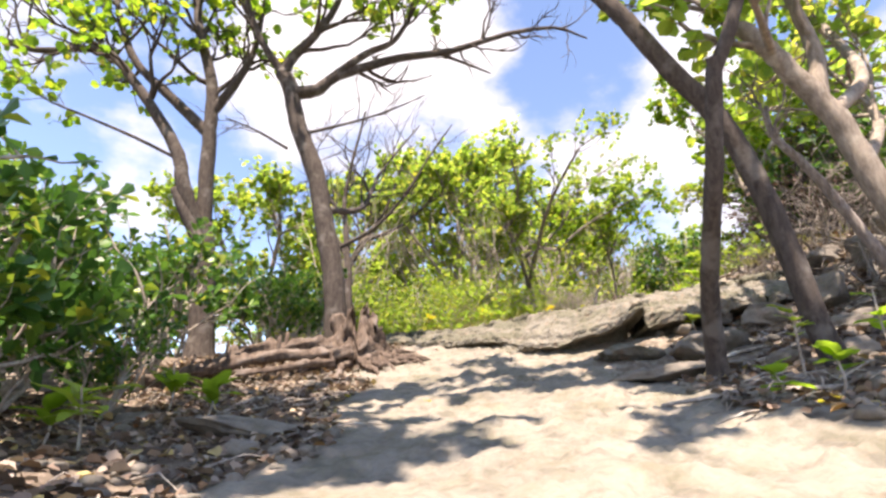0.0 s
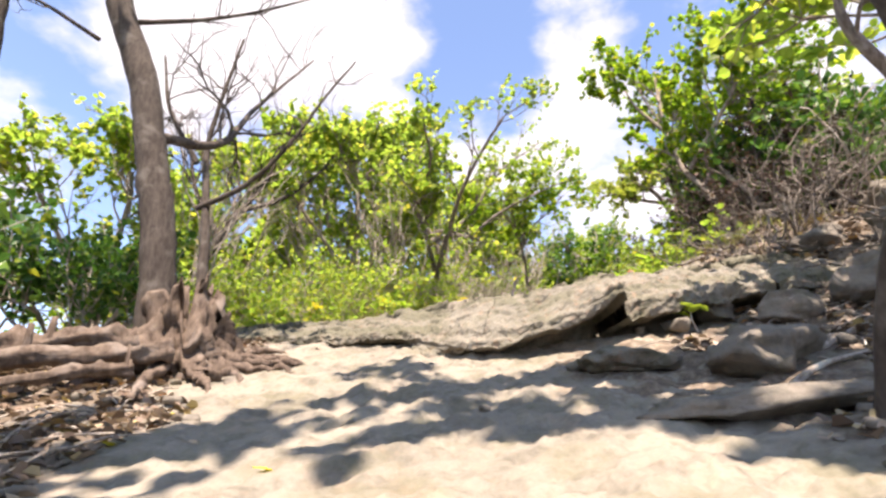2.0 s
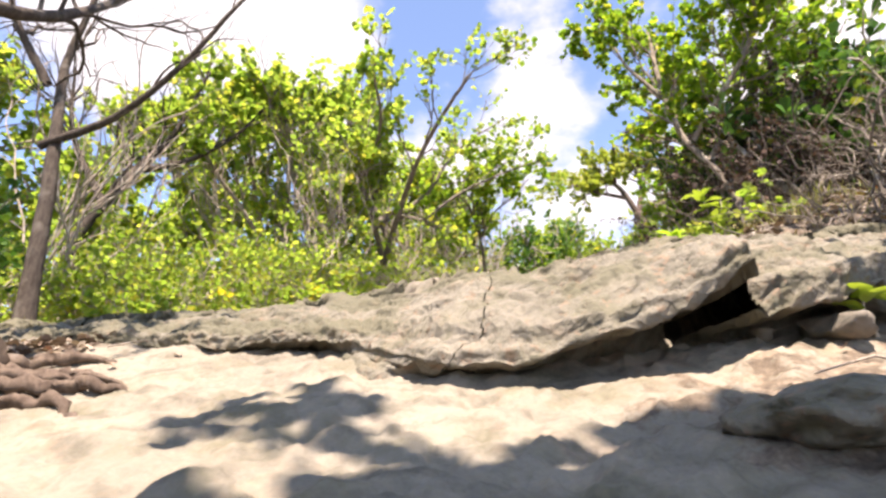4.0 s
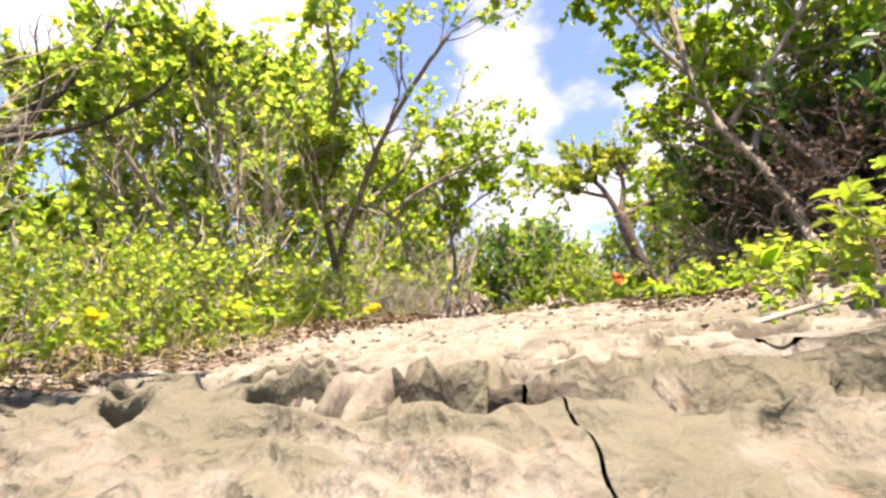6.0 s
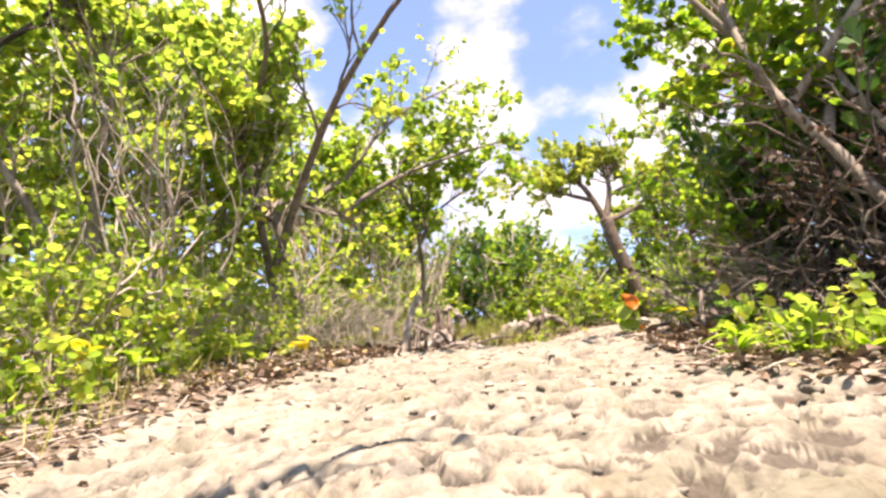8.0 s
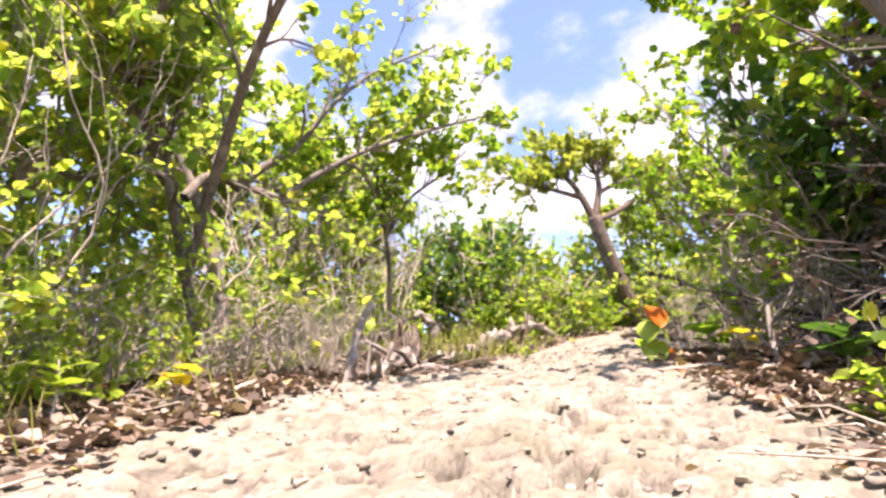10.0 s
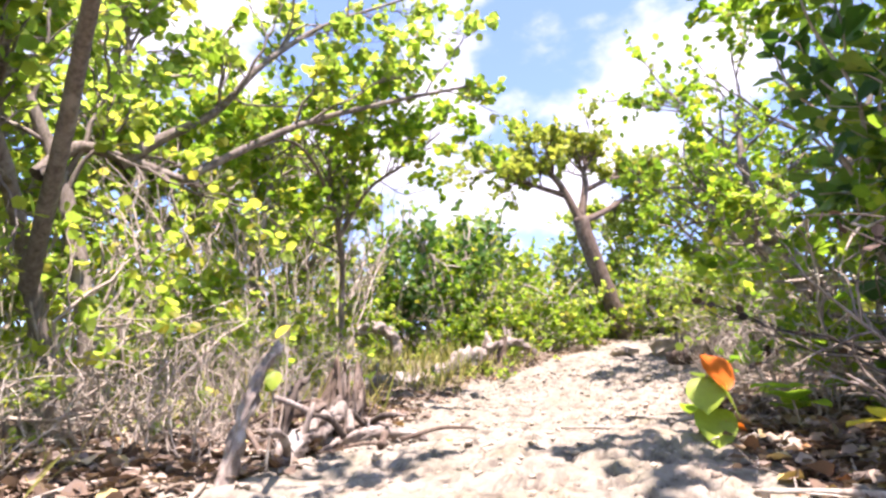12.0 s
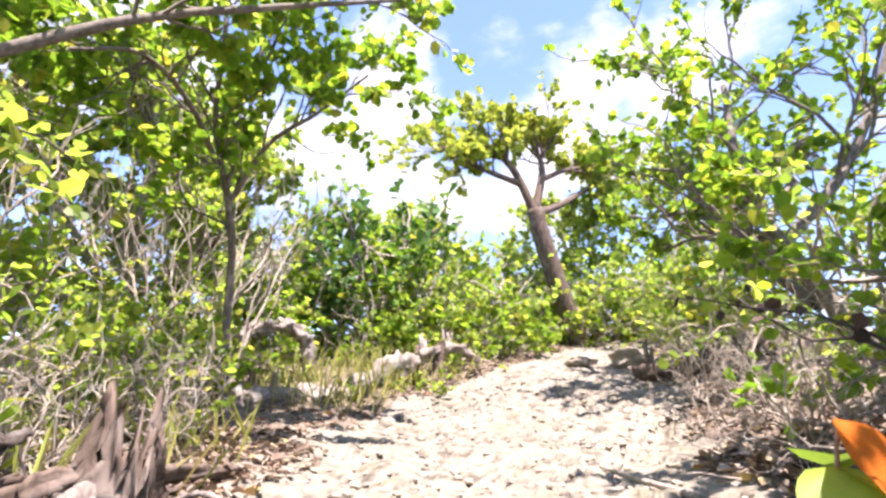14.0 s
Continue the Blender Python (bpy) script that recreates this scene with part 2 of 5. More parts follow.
def vnoise(x, y, seed=0):
    ix, iy = np.floor(x), np.floor(y)
    fx, fy = x - ix, y - iy
    fx, fy = fx * fx * (3 - 2 * fx), fy * fy * (3 - 2 * fy)
    a, b = hashed(ix, iy, seed), hashed(ix + 1, iy, seed)
    c, d = hashed(ix, iy + 1, seed), hashed(ix + 1, iy + 1, seed)
    return (a + (b - a) * fx) * (1 - fy) + (c + (d - c) * fx) * fy - 0.5


def fbm(x, y, octaves=4, seed=0, gain=0.5):
    out, amp = 0.0, 1.0
    for k in range(octaves):
        out = out + amp * vnoise(x * 2**k + 17.3 * k, y * 2**k - 9.1 * k, seed + k)
        amp *= gain
    return out


def cells(x, y, seed=0):
    """Distance to the nearest of scattered points, one a unit square, that point's own chance, and the way from it."""
    ix, iy = np.floor(x), np.floor(y)
    best, own = np.full(np.shape(x), 9.0), np.zeros(np.shape(x))
    ax, ay = np.zeros(np.shape(x)), np.zeros(np.shape(x))
    for dx in (-1, 0, 1):
        for dy in (-1, 0, 1):
            cx, cy = ix + dx, iy + dy
            qx, qy = x - cx - 0.1 - 0.8 * hashed(cx, cy, seed), y - cy - 0.1 - 0.8 * hashed(cx, cy, seed + 7)
            d = np.hypot(qx, qy)
            near = d < best
            best, own = np.where(near, d, best), np.where(near, hashed(cx, cy, seed + 13), own)
            ax, ay = np.where(near, qx, ax), np.where(near, qy, ay)
    return best, own, ax, ay


def smooth(a, b, v):
    t = np.clip((v - a) / (b - a), 0, 1)
    return t * t * (3 - 2 * t)


def ledge_line(x):
    """y of the foot of the rock ledge that crosses the path."""
    return np.interp(x, [-4, -2, -0.5, 0.36, 0.55, 0.72, 0.8, 0.9, 1.16, 1.5, 1.9, 2.4, 3.2, 4.5, 7], [7.2, 6.7, 6.0, 5.5, 5.36, 5.27, 5.02, 4.68, 4.5, 4.36, 4.32, 4.42, 4.35, 4.1, 3.9])


def lower_land(x, y):
    yc = np.maximum(y, -1.6)
    xc = np.clip(x, -3.5, 3.5)
    z = 0.131 + 0.0785 * yc + 0.0241 * yc**2 + 0.0764 * xc + 0.0113 * xc * yc + 0.0166 * xc**2
    return np.where(y > 6, 0.131 + 0.471 + 0.868 + 0.0764 * xc + 0.068 * xc + 0.0166 * xc**2 + 0.2 * (y - 6), z)


def hump(x, y, cx, cy, s):
    return np.exp(-((x - cx) ** 2 + (y - cy) ** 2) / (2 * s * s))


def upper_land(x, y):
    z = HUMP_BASE[0] + HUMP_BASE[1] * y + HUMP_BASE[2] * x
    for w, (cx, cy, s) in zip(HUMP_W, HUMPS):
        z = z + w * hump(x, y, cx, cy, s)
    return z


HUMPS = [(6.0, 12.2, 1.5), (-0.6, 10.3, 1.6), (8.3, 14.0, 1.4), (2.7, 9.9, 1.3), (0.0, 7.8, 1.2), (1.4, 5.0, 0.9), (11.6, 15.8, 2.0), (4.7, 9.0, 0.9)]
HUMP_BASE = (0.674, 0.1645, 0.1390)
HUMP_W = [-0.300, 0.221, -0.028, 0.036, -0.171, -0.026, 0.039, 0.087]


def ground(x, y):
    """Height of the land, without its fine relief."""
    x, y = np.asarray(x, float), np.asarray(y, float)
    r = np.hypot(x - 3, y - 8)
    k = np.minimum(1, 13.0 / np.maximum(r, 1e-6))
    x, y = 3 + (x - 3) * k, 8 + (y - 8) * k
    d = y - ledge_line(x)
    back = np.interp(x, [-3, -0.6, 0.3, 1.0, 2.2, 3.2, 5], [1.2, 0.7, 0.5, 0.52, 0.5, 0.6, 1.5])
    f = smooth(1.05 * back, 1.6 * back, d)
    z = lower_land(x, y) * (1 - f) + upper_land(x, y) * f
    z = z + 0.85 * smooth(2.4, 5.2, x) * smooth(1.0, 3.0, y) * (1 - smooth(5.0, 7.4, y))
    z = z + 0.3 * smooth(4.6, 6.5, x - 0.95 * np.maximum(y - 8, 0)) * smooth(5.5, 7.5, y)
    return z


def path_edges(y):
    ys = [-6, 0, 1.5, 2.0, 2.75, 3.0, 3.5, 4.3, 5.2, 5.7, 7, 8, 9, 10, 11.5, 12.5, 13.2, 14.0, 15]
    left = [-0.6, -0.4, -0.4, -0.42, -0.45, -0.48, -0.5, -0.5, -0.5, -0.4, 0.55, 1.1, 2.0, 3.0, 4.5, 5.1, 6.3, 8.4, 11]
    right = [1.8, 1.6, 1.15, 1.0, 1.1, 1.6, 2.1, 2.3, 2.5, 2.7, 3.1, 3.7, 4.5, 5.6, 7.9, 9.0, 9.9, 10.6, 11.4]
    return np.interp(y, ys, left), np.interp(y, ys, right)


def off_path(x, y):
    """Under 0 on the bare rock of the path, in metres beyond its edge."""
    a, b = path_edges(y)
    return np.maximum(a - x, x - b) * 0.8 + 0.35 * fbm(x * 1.3, y * 1.3, 3, 5) + 0.6 * hump(x, y, 0.72, 3.2, 0.14) + 0.45 * hump(x, y, 1.0, 3.2, 0.13) + 0.5 * hump(x, y, 1.75, 3.9, 0.16)


def pits(x, y):
    """Depth of the solution pits: bowls of three sizes that meet in sharp ridges, how far their walls lean out, and a
    mask of some floors for soil and painted shade.
    """
    wx, wy = x + 0.07 * fbm(x * 5, y * 5, 3, 3), y + 0.07 * fbm(x * 5, y * 5, 3, 4)
    near = 1 - smooth(7.9, 9.4, y)
    close = 1 - smooth(6.2, 7.4, y + 0.3 * x - 0.5)
    deep, sx, sy, floor_shade = (np.zeros(np.shape(x)) for _ in range(4))
    patch = smooth(-0.12, 0.2, fbm(x * 1.9, y * 1.9, 3, 17))
    for size, depth, seed, share in ((0.25, 0.125, 11, 0.7), (0.15, 0.10, 12, 0.64), (0.085, 0.06, 14, 0.6), (0.05, 0.026, 16, 0.5)):
        c, own, ax, ay = cells(wx / size, 1.1 * wy / size, seed)
        u = c / (0.34 + 0.42 * own)
        bowl = np.clip(1 - u**2.6, 0, 1)
        fit = (close * (0.35 + 0.65 * patch) if size > 0.2 else (0.2 + 0.8 * near) * (0.5 + 0.5 * patch) if size > 0.1 else 0.7 + 0.3 * near)
        d = depth * bowl * (0.45 + 0.55 * hashed(np.floor(own * 9999), np.floor(own * 77777), seed)) * (own < share) * fit
        k = 0.05 * bowl * (1 - bowl) * 4 * (own < share) * size * (near if size > 0.1 else 0)
        more = d > deep
        sx, sy = np.where(more, k * ax, sx), np.where(more, k * ay / 1.1, sy)
        floor_shade = np.where(more, smooth(0.3, 0.8, bowl) * (own > 0.15 * share) * (own < share) * (0.55 if size > 0.2 else 1.0), floor_shade)
        deep = np.maximum(deep, d) + 0.35 * np.minimum(deep, d)
    return deep, sx, sy, floor_shade


def bare(x, y):
    """1 on the pitted rock above the ledge."""
    return (1 - smooth(-0.15, 0.25, off_path(x, y))) * smooth(0.15, 0.6, y - ledge_line(x))


def relief(x, y):
    """Fine relief: dished rock below the ledge, pitted rock above it, crumbly soil beside the path."""
    o = off_path(x, y)
    on = 1 - smooth(-0.15, 0.25, o)
    d = y - ledge_line(x)
    upper = smooth(0.15, 0.6, d)
    z = -pits(x, y)[0] + 0.05 * fbm(x * 2.8, y * 2.8, 3, 21, 0.5) + (0.008 + 0.022 * smooth(7.8, 9.0, y)) * fbm(x * 9, y * 9, 3, 24)
    low = 0.036 * fbm(x * 2.2, y * 2.2, 5, 31, 0.6) + 0.05 * np.abs(fbm(x * 4, y * 6, 5, 32, 0.65))
    dish, own, _, _ = cells(x / 0.2 + 0.4 * fbm(x * 3, y * 3, 3, 9), y / 0.13 + 0.4 * fbm(x * 3, y * 3, 3, 10), 43)
    low = low - 0.016 * np.clip(1 - (dish / (0.35 + 0.3 * own)) ** 2, 0, 1) * (own < 0.55)
    c, own, _, _ = cells(x / 0.11 + 0.3 * fbm(x * 4, y * 4, 2, 8), y / 0.09, 41)
    low = low - 0.012 * (1 - smooth(0.2, 0.5, c)) * (own < 0.6)
    rock = low * (1 - upper) + z * upper
    soil = 0.07 * fbm(x * 2.5, y * 2.5, 5, 51, 0.6)
    return rock * on + soil * (1 - on) + 0.02 * (1 - on)


# ---------------------------------------------------------------- builders
def link_mesh(name, verts, faces, material, parent=None, label="", soft=True):
    """One mesh object from an array of corners and an array (or list of arrays) of faces."""
    me = bpy.data.meshes.new(name)
    groups = faces if isinstance(faces, list) else [faces]
    groups = [np.asarray(g) for g in groups if len(g)]
    verts = np.asarray(verts, np.float32)
    me.vertices.add(len(verts))
    me.vertices.foreach_set("co", verts.ravel())
    loops = np.concatenate([g.ravel() for g in groups]).astype(np.int32)
    sizes = np.concatenate([np.full(len(g), g.shape[1]) for g in groups]).astype(np.int32)
    me.loops.add(len(loops))
    me.loops.foreach_set("vertex_index", loops)
    me.polygons.add(len(sizes))
    me.polygons.foreach_set("loop_start", np.r_[0, np.cumsum(sizes)[:-1]].astype(np.int32))
    me.polygons.foreach_set("use_smooth", np.full(len(sizes), soft))
    me.update(calc_edges=True)
    me.materials.append(material)
    ob = new(name, me)
    if parent is not None:
        ob.parent = parent
    if label:
        tagged(ob, label)
    return ob


def part(name, bm, material, parent, label=""):
    me = bpy.data.meshes.new(name)
    for f in bm.faces:
        f.smooth = True
    bm.to_mesh(me)
    bm.free()
    me.materials.append(material)
    ob = new(name, me)
    if parent is not None:
        ob.parent = parent
    return tagged(ob, label) if label else ob


def root_at(name, x, y, z, label, category, group=""):
    ob = new(name)
    ob.location = (x, y, z)
    return tagged(ob, label, category, group)


def spot(x, y):
    """Height of the finished ground at one place."""
    x, y = np.array([x], float), np.array([y], float)
    return float((ground(x, y) + relief(x, y))[0])


class Wood:
    """Tapered round limbs, gathered into one mesh."""

    def __init__(self):
        self.v, self.f, self.t, self.n = [], [], [], 0
        self.last = (0, 3)

    def add(self, pts, radii, sides, rough=0.0, seed=0):
        pts, radii = np.asarray(pts, float), np.asarray(radii, float)
        tan = np.gradient(pts, axis=0)
        tan /= np.linalg.norm(tan, axis=1, keepdims=True) + 1e-9
        ref = np.array([0.31, 0.87, 0.38]) if abs(tan[:, 2]).mean() > 0.5 else np.array([0.1, 0.2, 0.97])
        a = np.cross(tan, ref)
        a /= np.linalg.norm(a, axis=1, keepdims=True) + 1e-9
        b = np.cross(tan, a)
        ang = np.linspace(0, 2 * np.pi, sides, endpoint=False)
        grain = np.ones((len(pts), sides)) if not rough else 1 + rough * fbm(np.cos(ang)[None] * 1.6 + 7 + 0 * radii[:, None], np.sin(ang)[None] * 1.6 + np.arange(len(pts))[:, None] * 0.22, 4, seed, 0.6)
        ring = pts[:, None] + (radii[:, None] * grain)[:, :, None] * (np.cos(ang)[None, :, None] * a[:, None] + np.sin(ang)[None, :, None] * b[:, None])
        m, base = len(pts), self.n
        self.last = (base, sides)
        i = np.arange(m - 1)[:, None] * sides + np.arange(sides)[None]
        j = np.arange(m - 1)[:, None] * sides + (np.arange(sides)[None] + 1) % sides
        self.f.append(base + np.stack([i, j, j + sides, i + sides], -1).reshape(-1, 4))
        self.v.append(ring.reshape(-1, 3))
        self.n += m * sides

    def joint(self, limb, ring):
        """Grows the branch that was added last out of a ring of an earlier limb."""
        base, sides = limb
        a = base + ring * sides
        self.t.append((a, a + 1, self.last[0]))

    def link(self, name, material, parent, origin=(0, 0, 0), label=""):
        return link_mesh(name, np.concatenate(self.v) - np.asarray(origin), [np.concatenate(self.f), np.array(self.t, int).reshape(-1, 3)], material, parent, label)


def bent(pts, per=5, wobble=0.0, rng=None):
    """A smooth line through the given places."""
    p = np.asarray(pts, float)
    p = np.vstack([2 * p[0] - p[1], p, 2 * p[-1] - p[-2]])
    out = []
    for k in range(1, len(p) - 2):
        t = np.linspace(0, 1, per, endpoint=False)[:, None]
        a, b, c, d = p[k - 1 : k + 3]
        out.append(0.5 * (2 * b + (c - a) * t + (2 * a - 5 * b + 4 * c - d) * t**2 + (3 * b - a - 3 * c + d) * t**3))
    out = np.vstack(out + [p[-2:-1]])
    if wobble and rng is not None:
        out[1:-1] += rng.normal(0, wobble, out[1:-1].shape)
    return out


def unit(v):
    return v / (np.linalg.norm(v) + 1e-9)


def grow(rng, wood, twigs, p, d, length, radius, level, kids=(3, 5), spread=0.75, ratio=0.62, wander=0.22, lift=0.05, limb=None, ring=0):
    """A branch with its side branches; the ends of the last ones are noted in twigs, for the leaves."""
    n = 5 if length > 0.4 else 4
    pts = [np.array(p, float)]
    d = unit(np.asarray(d, float))
    for _ in range(n):
        d = unit(d + rng.normal(0, wander, 3) + np.array([0, 0, lift]))
        pts.append(pts[-1] + d * length / n)
    wood.add(pts, np.linspace(radius, radius * (0.5 if level else 0.3), n + 1), 6 if radius > 0.02 else (4 if radius > 0.007 else 3))
    if limb is not None:
        wood.joint(limb, ring)
    own = wood.last
    if level == 0:
        twigs.append((np.array(pts), d))
        return
    for k in range(rng.integers(kids[0], kids[1] + 1)):
        f = 1.0 if k == 0 else rng.uniform(0.3, 1.0)
        i = min(int(f * n), n - 1)
        q = pts[i] + (pts[i + 1] - pts[i]) * (f * n - i)
        side = unit(np.cross(d, rng.normal(0, 1, 3)))
        a = rng.uniform(0.3, 1.0) * spread * (0.4 if k == 0 else 1)
        grow(rng, wood, twigs, q, d * math.cos(a) + side * math.sin(a), length * ratio * rng.uniform(0.75, 1.2), radius * (0.62 if k == 0 else 0.5), level - 1, kids, spread, ratio, wander, lift, own, i)


ROUND = ((0.0, 0.0), (0.28, 0.47), (0.72, 0.46), (1.0, 0.0))
WEDGE = ((0.0, 0.0), (0.5, 0.24), (0.82, 0.34), (1.0, 0.0))


def blades(rng, pos, axis, size, shape=ROUND, curl=0.18, flat=0.6):
    """Leaves, each of two folded halves: corners and faces. flat: how far they turn their face to the sky."""
    pos, axis = np.asarray(pos, float), np.asarray(axis, float)
    m = len(pos)
    size = np.broadcast_to(size, (m,))[:, None]
    axis = axis / (np.linalg.norm(axis, axis=1, keepdims=True) + 1e-9)
    up = np.array([0, 0, 1.0]) * flat + rng.normal(0, 1, (m, 3)) * (1 - flat)
    side = np.cross(axis, up)
    side /= np.linalg.norm(side, axis=1, keepdims=True) + 1e-9
    nor = np.cross(side, axis)
    cols, k = [], len(shape)
    for a, w in shape:
        cols.append(pos + axis * size * a + side * size * w + nor * size * (curl * w - 0.25 * curl * a * a))
    for a, w in shape[1:-1]:
        cols.append(pos + axis * size * a - side * size * w + nor * size * (curl * w - 0.25 * curl * a * a))
    v = np.stack(cols, 1).reshape(-1, 3)
    per = len(cols)
    one = np.array([list(range(k)), [0] + [k - 1] + list(range(per - 1, k - 1, -1))])
    f = (np.arange(m)[:, None, None] * per + one[None]).reshape(-1, k)
    return v, f


def leafy(rng, twigs, each, size, spread=0.5, droop=0.1):
    """Where the leaves sit on the twigs, which way they point and how long they are."""
    pos, axis, length = [], [], []
    for pts, d in twigs:
        for _ in range(rng.poisson(each)):
            f = rng.uniform(0.2, 1.0) * (len(pts) - 1)
            i = min(int(f), len(pts) - 2)
            pos.append(pts[i] + (pts[i + 1] - pts[i]) * (f - i) + rng.normal(0, 0.012, 3))
            axis.append(d * (1 - spread) + rng.normal(0, 1, 3) * spread + np.array([0, 0, -droop]))
            length.append(size * rng.uniform(0.6, 1.3))
    return np.array(pos).reshape(-1, 3), np.array(axis).reshape(-1, 3), np.array(length)


def tree(name, label, category, limbs, seed, bark_mat, leaf_mat=None, leaf=0.1, each=5, shape=ROUND, group="", twig_mat=None, spread=0.75, lift=0.05):
    """limbs: the trunk first, each as (places, radius at its start, at its end, side branches, their length (minus: leafless), their levels, from which share on)."""
    rng = np.random.default_rng(seed)
    base = np.array(limbs[0][0][0], float)
    base[2] = spot(base[0], base[1]) - 0.05
    root = root_at(name, *base, label, category, group)
    crown_twigs = []
    for n, (pts, r0, r1, kids, length, levels, start) in enumerate(limbs):
        twigs = crown_twigs if length > 0 else []
        pts = [tuple(q) for q in pts]
        if n == 0:
            pts[0] = tuple(base)
        line = bent(pts, 6, 0.03 * r0, rng)
        wood = Wood()
        radii = np.linspace(r0, r1, len(line)) * (1 + rng.normal(0, 0.022, len(line)))
        if n == 0:
            radii[:4] *= np.array([1.4, 1.18, 1.07, 1.02])
        lump = 1 + 0.05 * vnoise(np.arange(len(line)) * 0.4, np.full(len(line), 3.7 + n), seed)
        wood.add(np.vstack([line, line[-1:] + 0.3 * (line[-1:] - line[-2:-1])]), np.r_[radii * lump, 0.001], 10 if r0 > 0.05 else 7)
        own = wood.last
        for _ in range(kids):
            f = rng.uniform(start, 1.0) * (len(line) - 1)
            i = min(int(f), len(line) - 2)
            d = unit(line[i + 1] - line[i])
            side = unit(np.cross(d, rng.normal(0, 1, 3)))
            a = rng.uniform(0.4, 1.1)
            grow(rng, wood, twigs, line[i], d * math.cos(a) + side * math.sin(a) + np.array([0, 0, lift * 2]), abs(length) * rng.uniform(0.6, 1.25), max(0.006, radii[i] * 0.5), levels, spread=spread, lift=lift, limb=own, ring=i)
        wood.link("trunk" if n == 0 else "limb", bark_mat, root, base)
    if leaf_mat is not None and crown_twigs:
        v, f = blades(rng, *leafy(rng, crown_twigs, each, leaf), shape)
        link_mesh("crown", v - base, f, leaf_mat, root, soft=False)
    return root


def shrub(name, label, seed, stems, height, radius, levels, bark_mat, leaf_mat, leaf, each, shape=ROUND, category="shrub", lean=0.5, kids=(3, 5), lift=0.05, group="", wander=0.22):
    """A bush of several stems, built at the origin."""
    rng = np.random.default_rng(seed)
    root = root_at(name, 0, 0, 0, label, category, group)
    twigs = []
    for k in range(stems):
        wood = Wood()
        a = rng.uniform(0, 2 * np.pi)
        d = np.array([math.cos(a) * lean, math.sin(a) * lean, 1.0]) + rng.normal(0, 0.12, 3)
        grow(rng, wood, twigs, (0.06 * math.cos(a), 0.06 * math.sin(a), -0.06), d, height * rng.uniform(0.36, 0.5), radius * rng.uniform(0.7, 1.1), levels, kids=kids, lift=lift, wander=wander)
        wood.link("stem", bark_mat, root)
    if leaf_mat is not None:
        v, f = blades(rng, *leafy(rng, twigs, each, leaf), shape)
        link_mesh("foliage", v, f, leaf_mat, root, soft=False)
    return root


def put(ob, x, y, turn=0.0, size=1.0, sink=0.03, tilt=0.0):
    """Stands a thing on the ground."""
    ob.scale = (size, size, size)
    ob.matrix_basis = pose(x, y, spot(x, y) - sink, tilt, 0, turn) @ Matrix.Diagonal((size, size, size, 1))
    return ob


def put_copy(ob, x, y, turn=0.0, size=1.0, sink=0.03, tilt=0.0):
    c = copy_thing(ob, Matrix())
    return put(c, x, y, turn, size, sink, tilt)


# ---------------------------------------------------------------- ground
def grid_lines(spans):
    """Rising lines from spans of (from, to, step)."""
    return np.unique(np.concatenate([np.arange(a, b, s) for a, b, s in spans] + [np.array([spans[-1][1]])]))


far_steps = np.array([16, 20, 26, 36, 55, 90, 160, 300, 500.0])
gx = np.concatenate([-far_steps[::-1], grid_lines([(-13, -3, 0.25), (-3, -0.7, 0.05), (-0.7, 0.2, 0.0175), (0.2, 3.5, 0.0105), (3.5, 4.6, 0.02), (4.6, 8.5, 0.06), (8.5, 14, 0.25)]), far_steps])
gy = np.concatenate([-far_steps[::-1], grid_lines([(-13, -1, 0.25), (-1, 1.6, 0.06), (1.6, 4.6, 0.0175), (4.6, 5.2, 0.0105), (5.2, 8.2, 0.0105), (8.2, 10.6, 0.0135), (10.6, 13.8, 0.024), (13.8, 14.5, 0.06), (14.5, 24, 0.25)]), far_steps[2:]])
mx, my = np.meshgrid(gx, gy)
mx = mx + np.interp(my, [6.4, 7.0, 8.0, 9.0, 10.0, 11.5, 12.5, 13.5], [0, 0.1, 0.6, 1.4, 2.4, 4.2, 5.1, 5.9])
mz = ground(mx, my) + relief(mx, my)
_, px, py, floor_shade = pits(mx, my)
firm = bare(mx, my)
mx, my = mx + px * firm, my + py * firm
cols = len(gx)
idx = (np.arange(len(gy) - 1)[:, None] * cols + np.arange(cols - 1)[None]).reshape(-1)
land = link_mesh("ground", np.stack([mx, my, mz], -1).reshape(-1, 3), np.stack([idx, idx + 1, idx + 1 + cols, idx + cols], -1), M_GROUND)
soil_at = land.data.attributes.new("soil", "FLOAT", "POINT")
# soil tone over the lower right slabs, partly standing in for tree shade
slab = 0.56 * smooth(0.75, 1.25, mx) * smooth(2.6, 3.1, my) * (1 - smooth(4.2, 4.7, my))
soil_at.data.foreach_set("value", np.maximum(smooth(-0.1, 0.45, off_path(mx, my)), slab).astype(np.float32).ravel())
# pit floors darkened by colour, as soil and as painted shade
soil_shade_at = land.data.attributes.new("soil_shade", "FLOAT", "POINT")
soil_shade_at.data.foreach_set("value", (floor_shade * firm * (1 - 0.3 * smooth(6.3, 8.0, my))).astype(np.float32).ravel())
crust_at = land.data.attributes.new("lichen", "FLOAT", "POINT")
crust_at.data.foreach_set("value", (1.0 * firm * (1 - smooth(6.2, 8.4, my + 0.25 * mx)) * smooth(-0.25, 0.2, fbm(mx * 2.3, my * 2.3, 4, 58))).astype(np.float32).ravel())
tagged(land, "pale pitted limestone path rising through dark leaf-strewn soil", "ground", kind="structure")


# ---------------------------------------------------------------- rock ledge across the path
ledge = root_at("rock_ledge", 1.0, 4.7, 1.2, "weathered grey-cream limestone ledge split into blocks with an undercut foot", "rock")


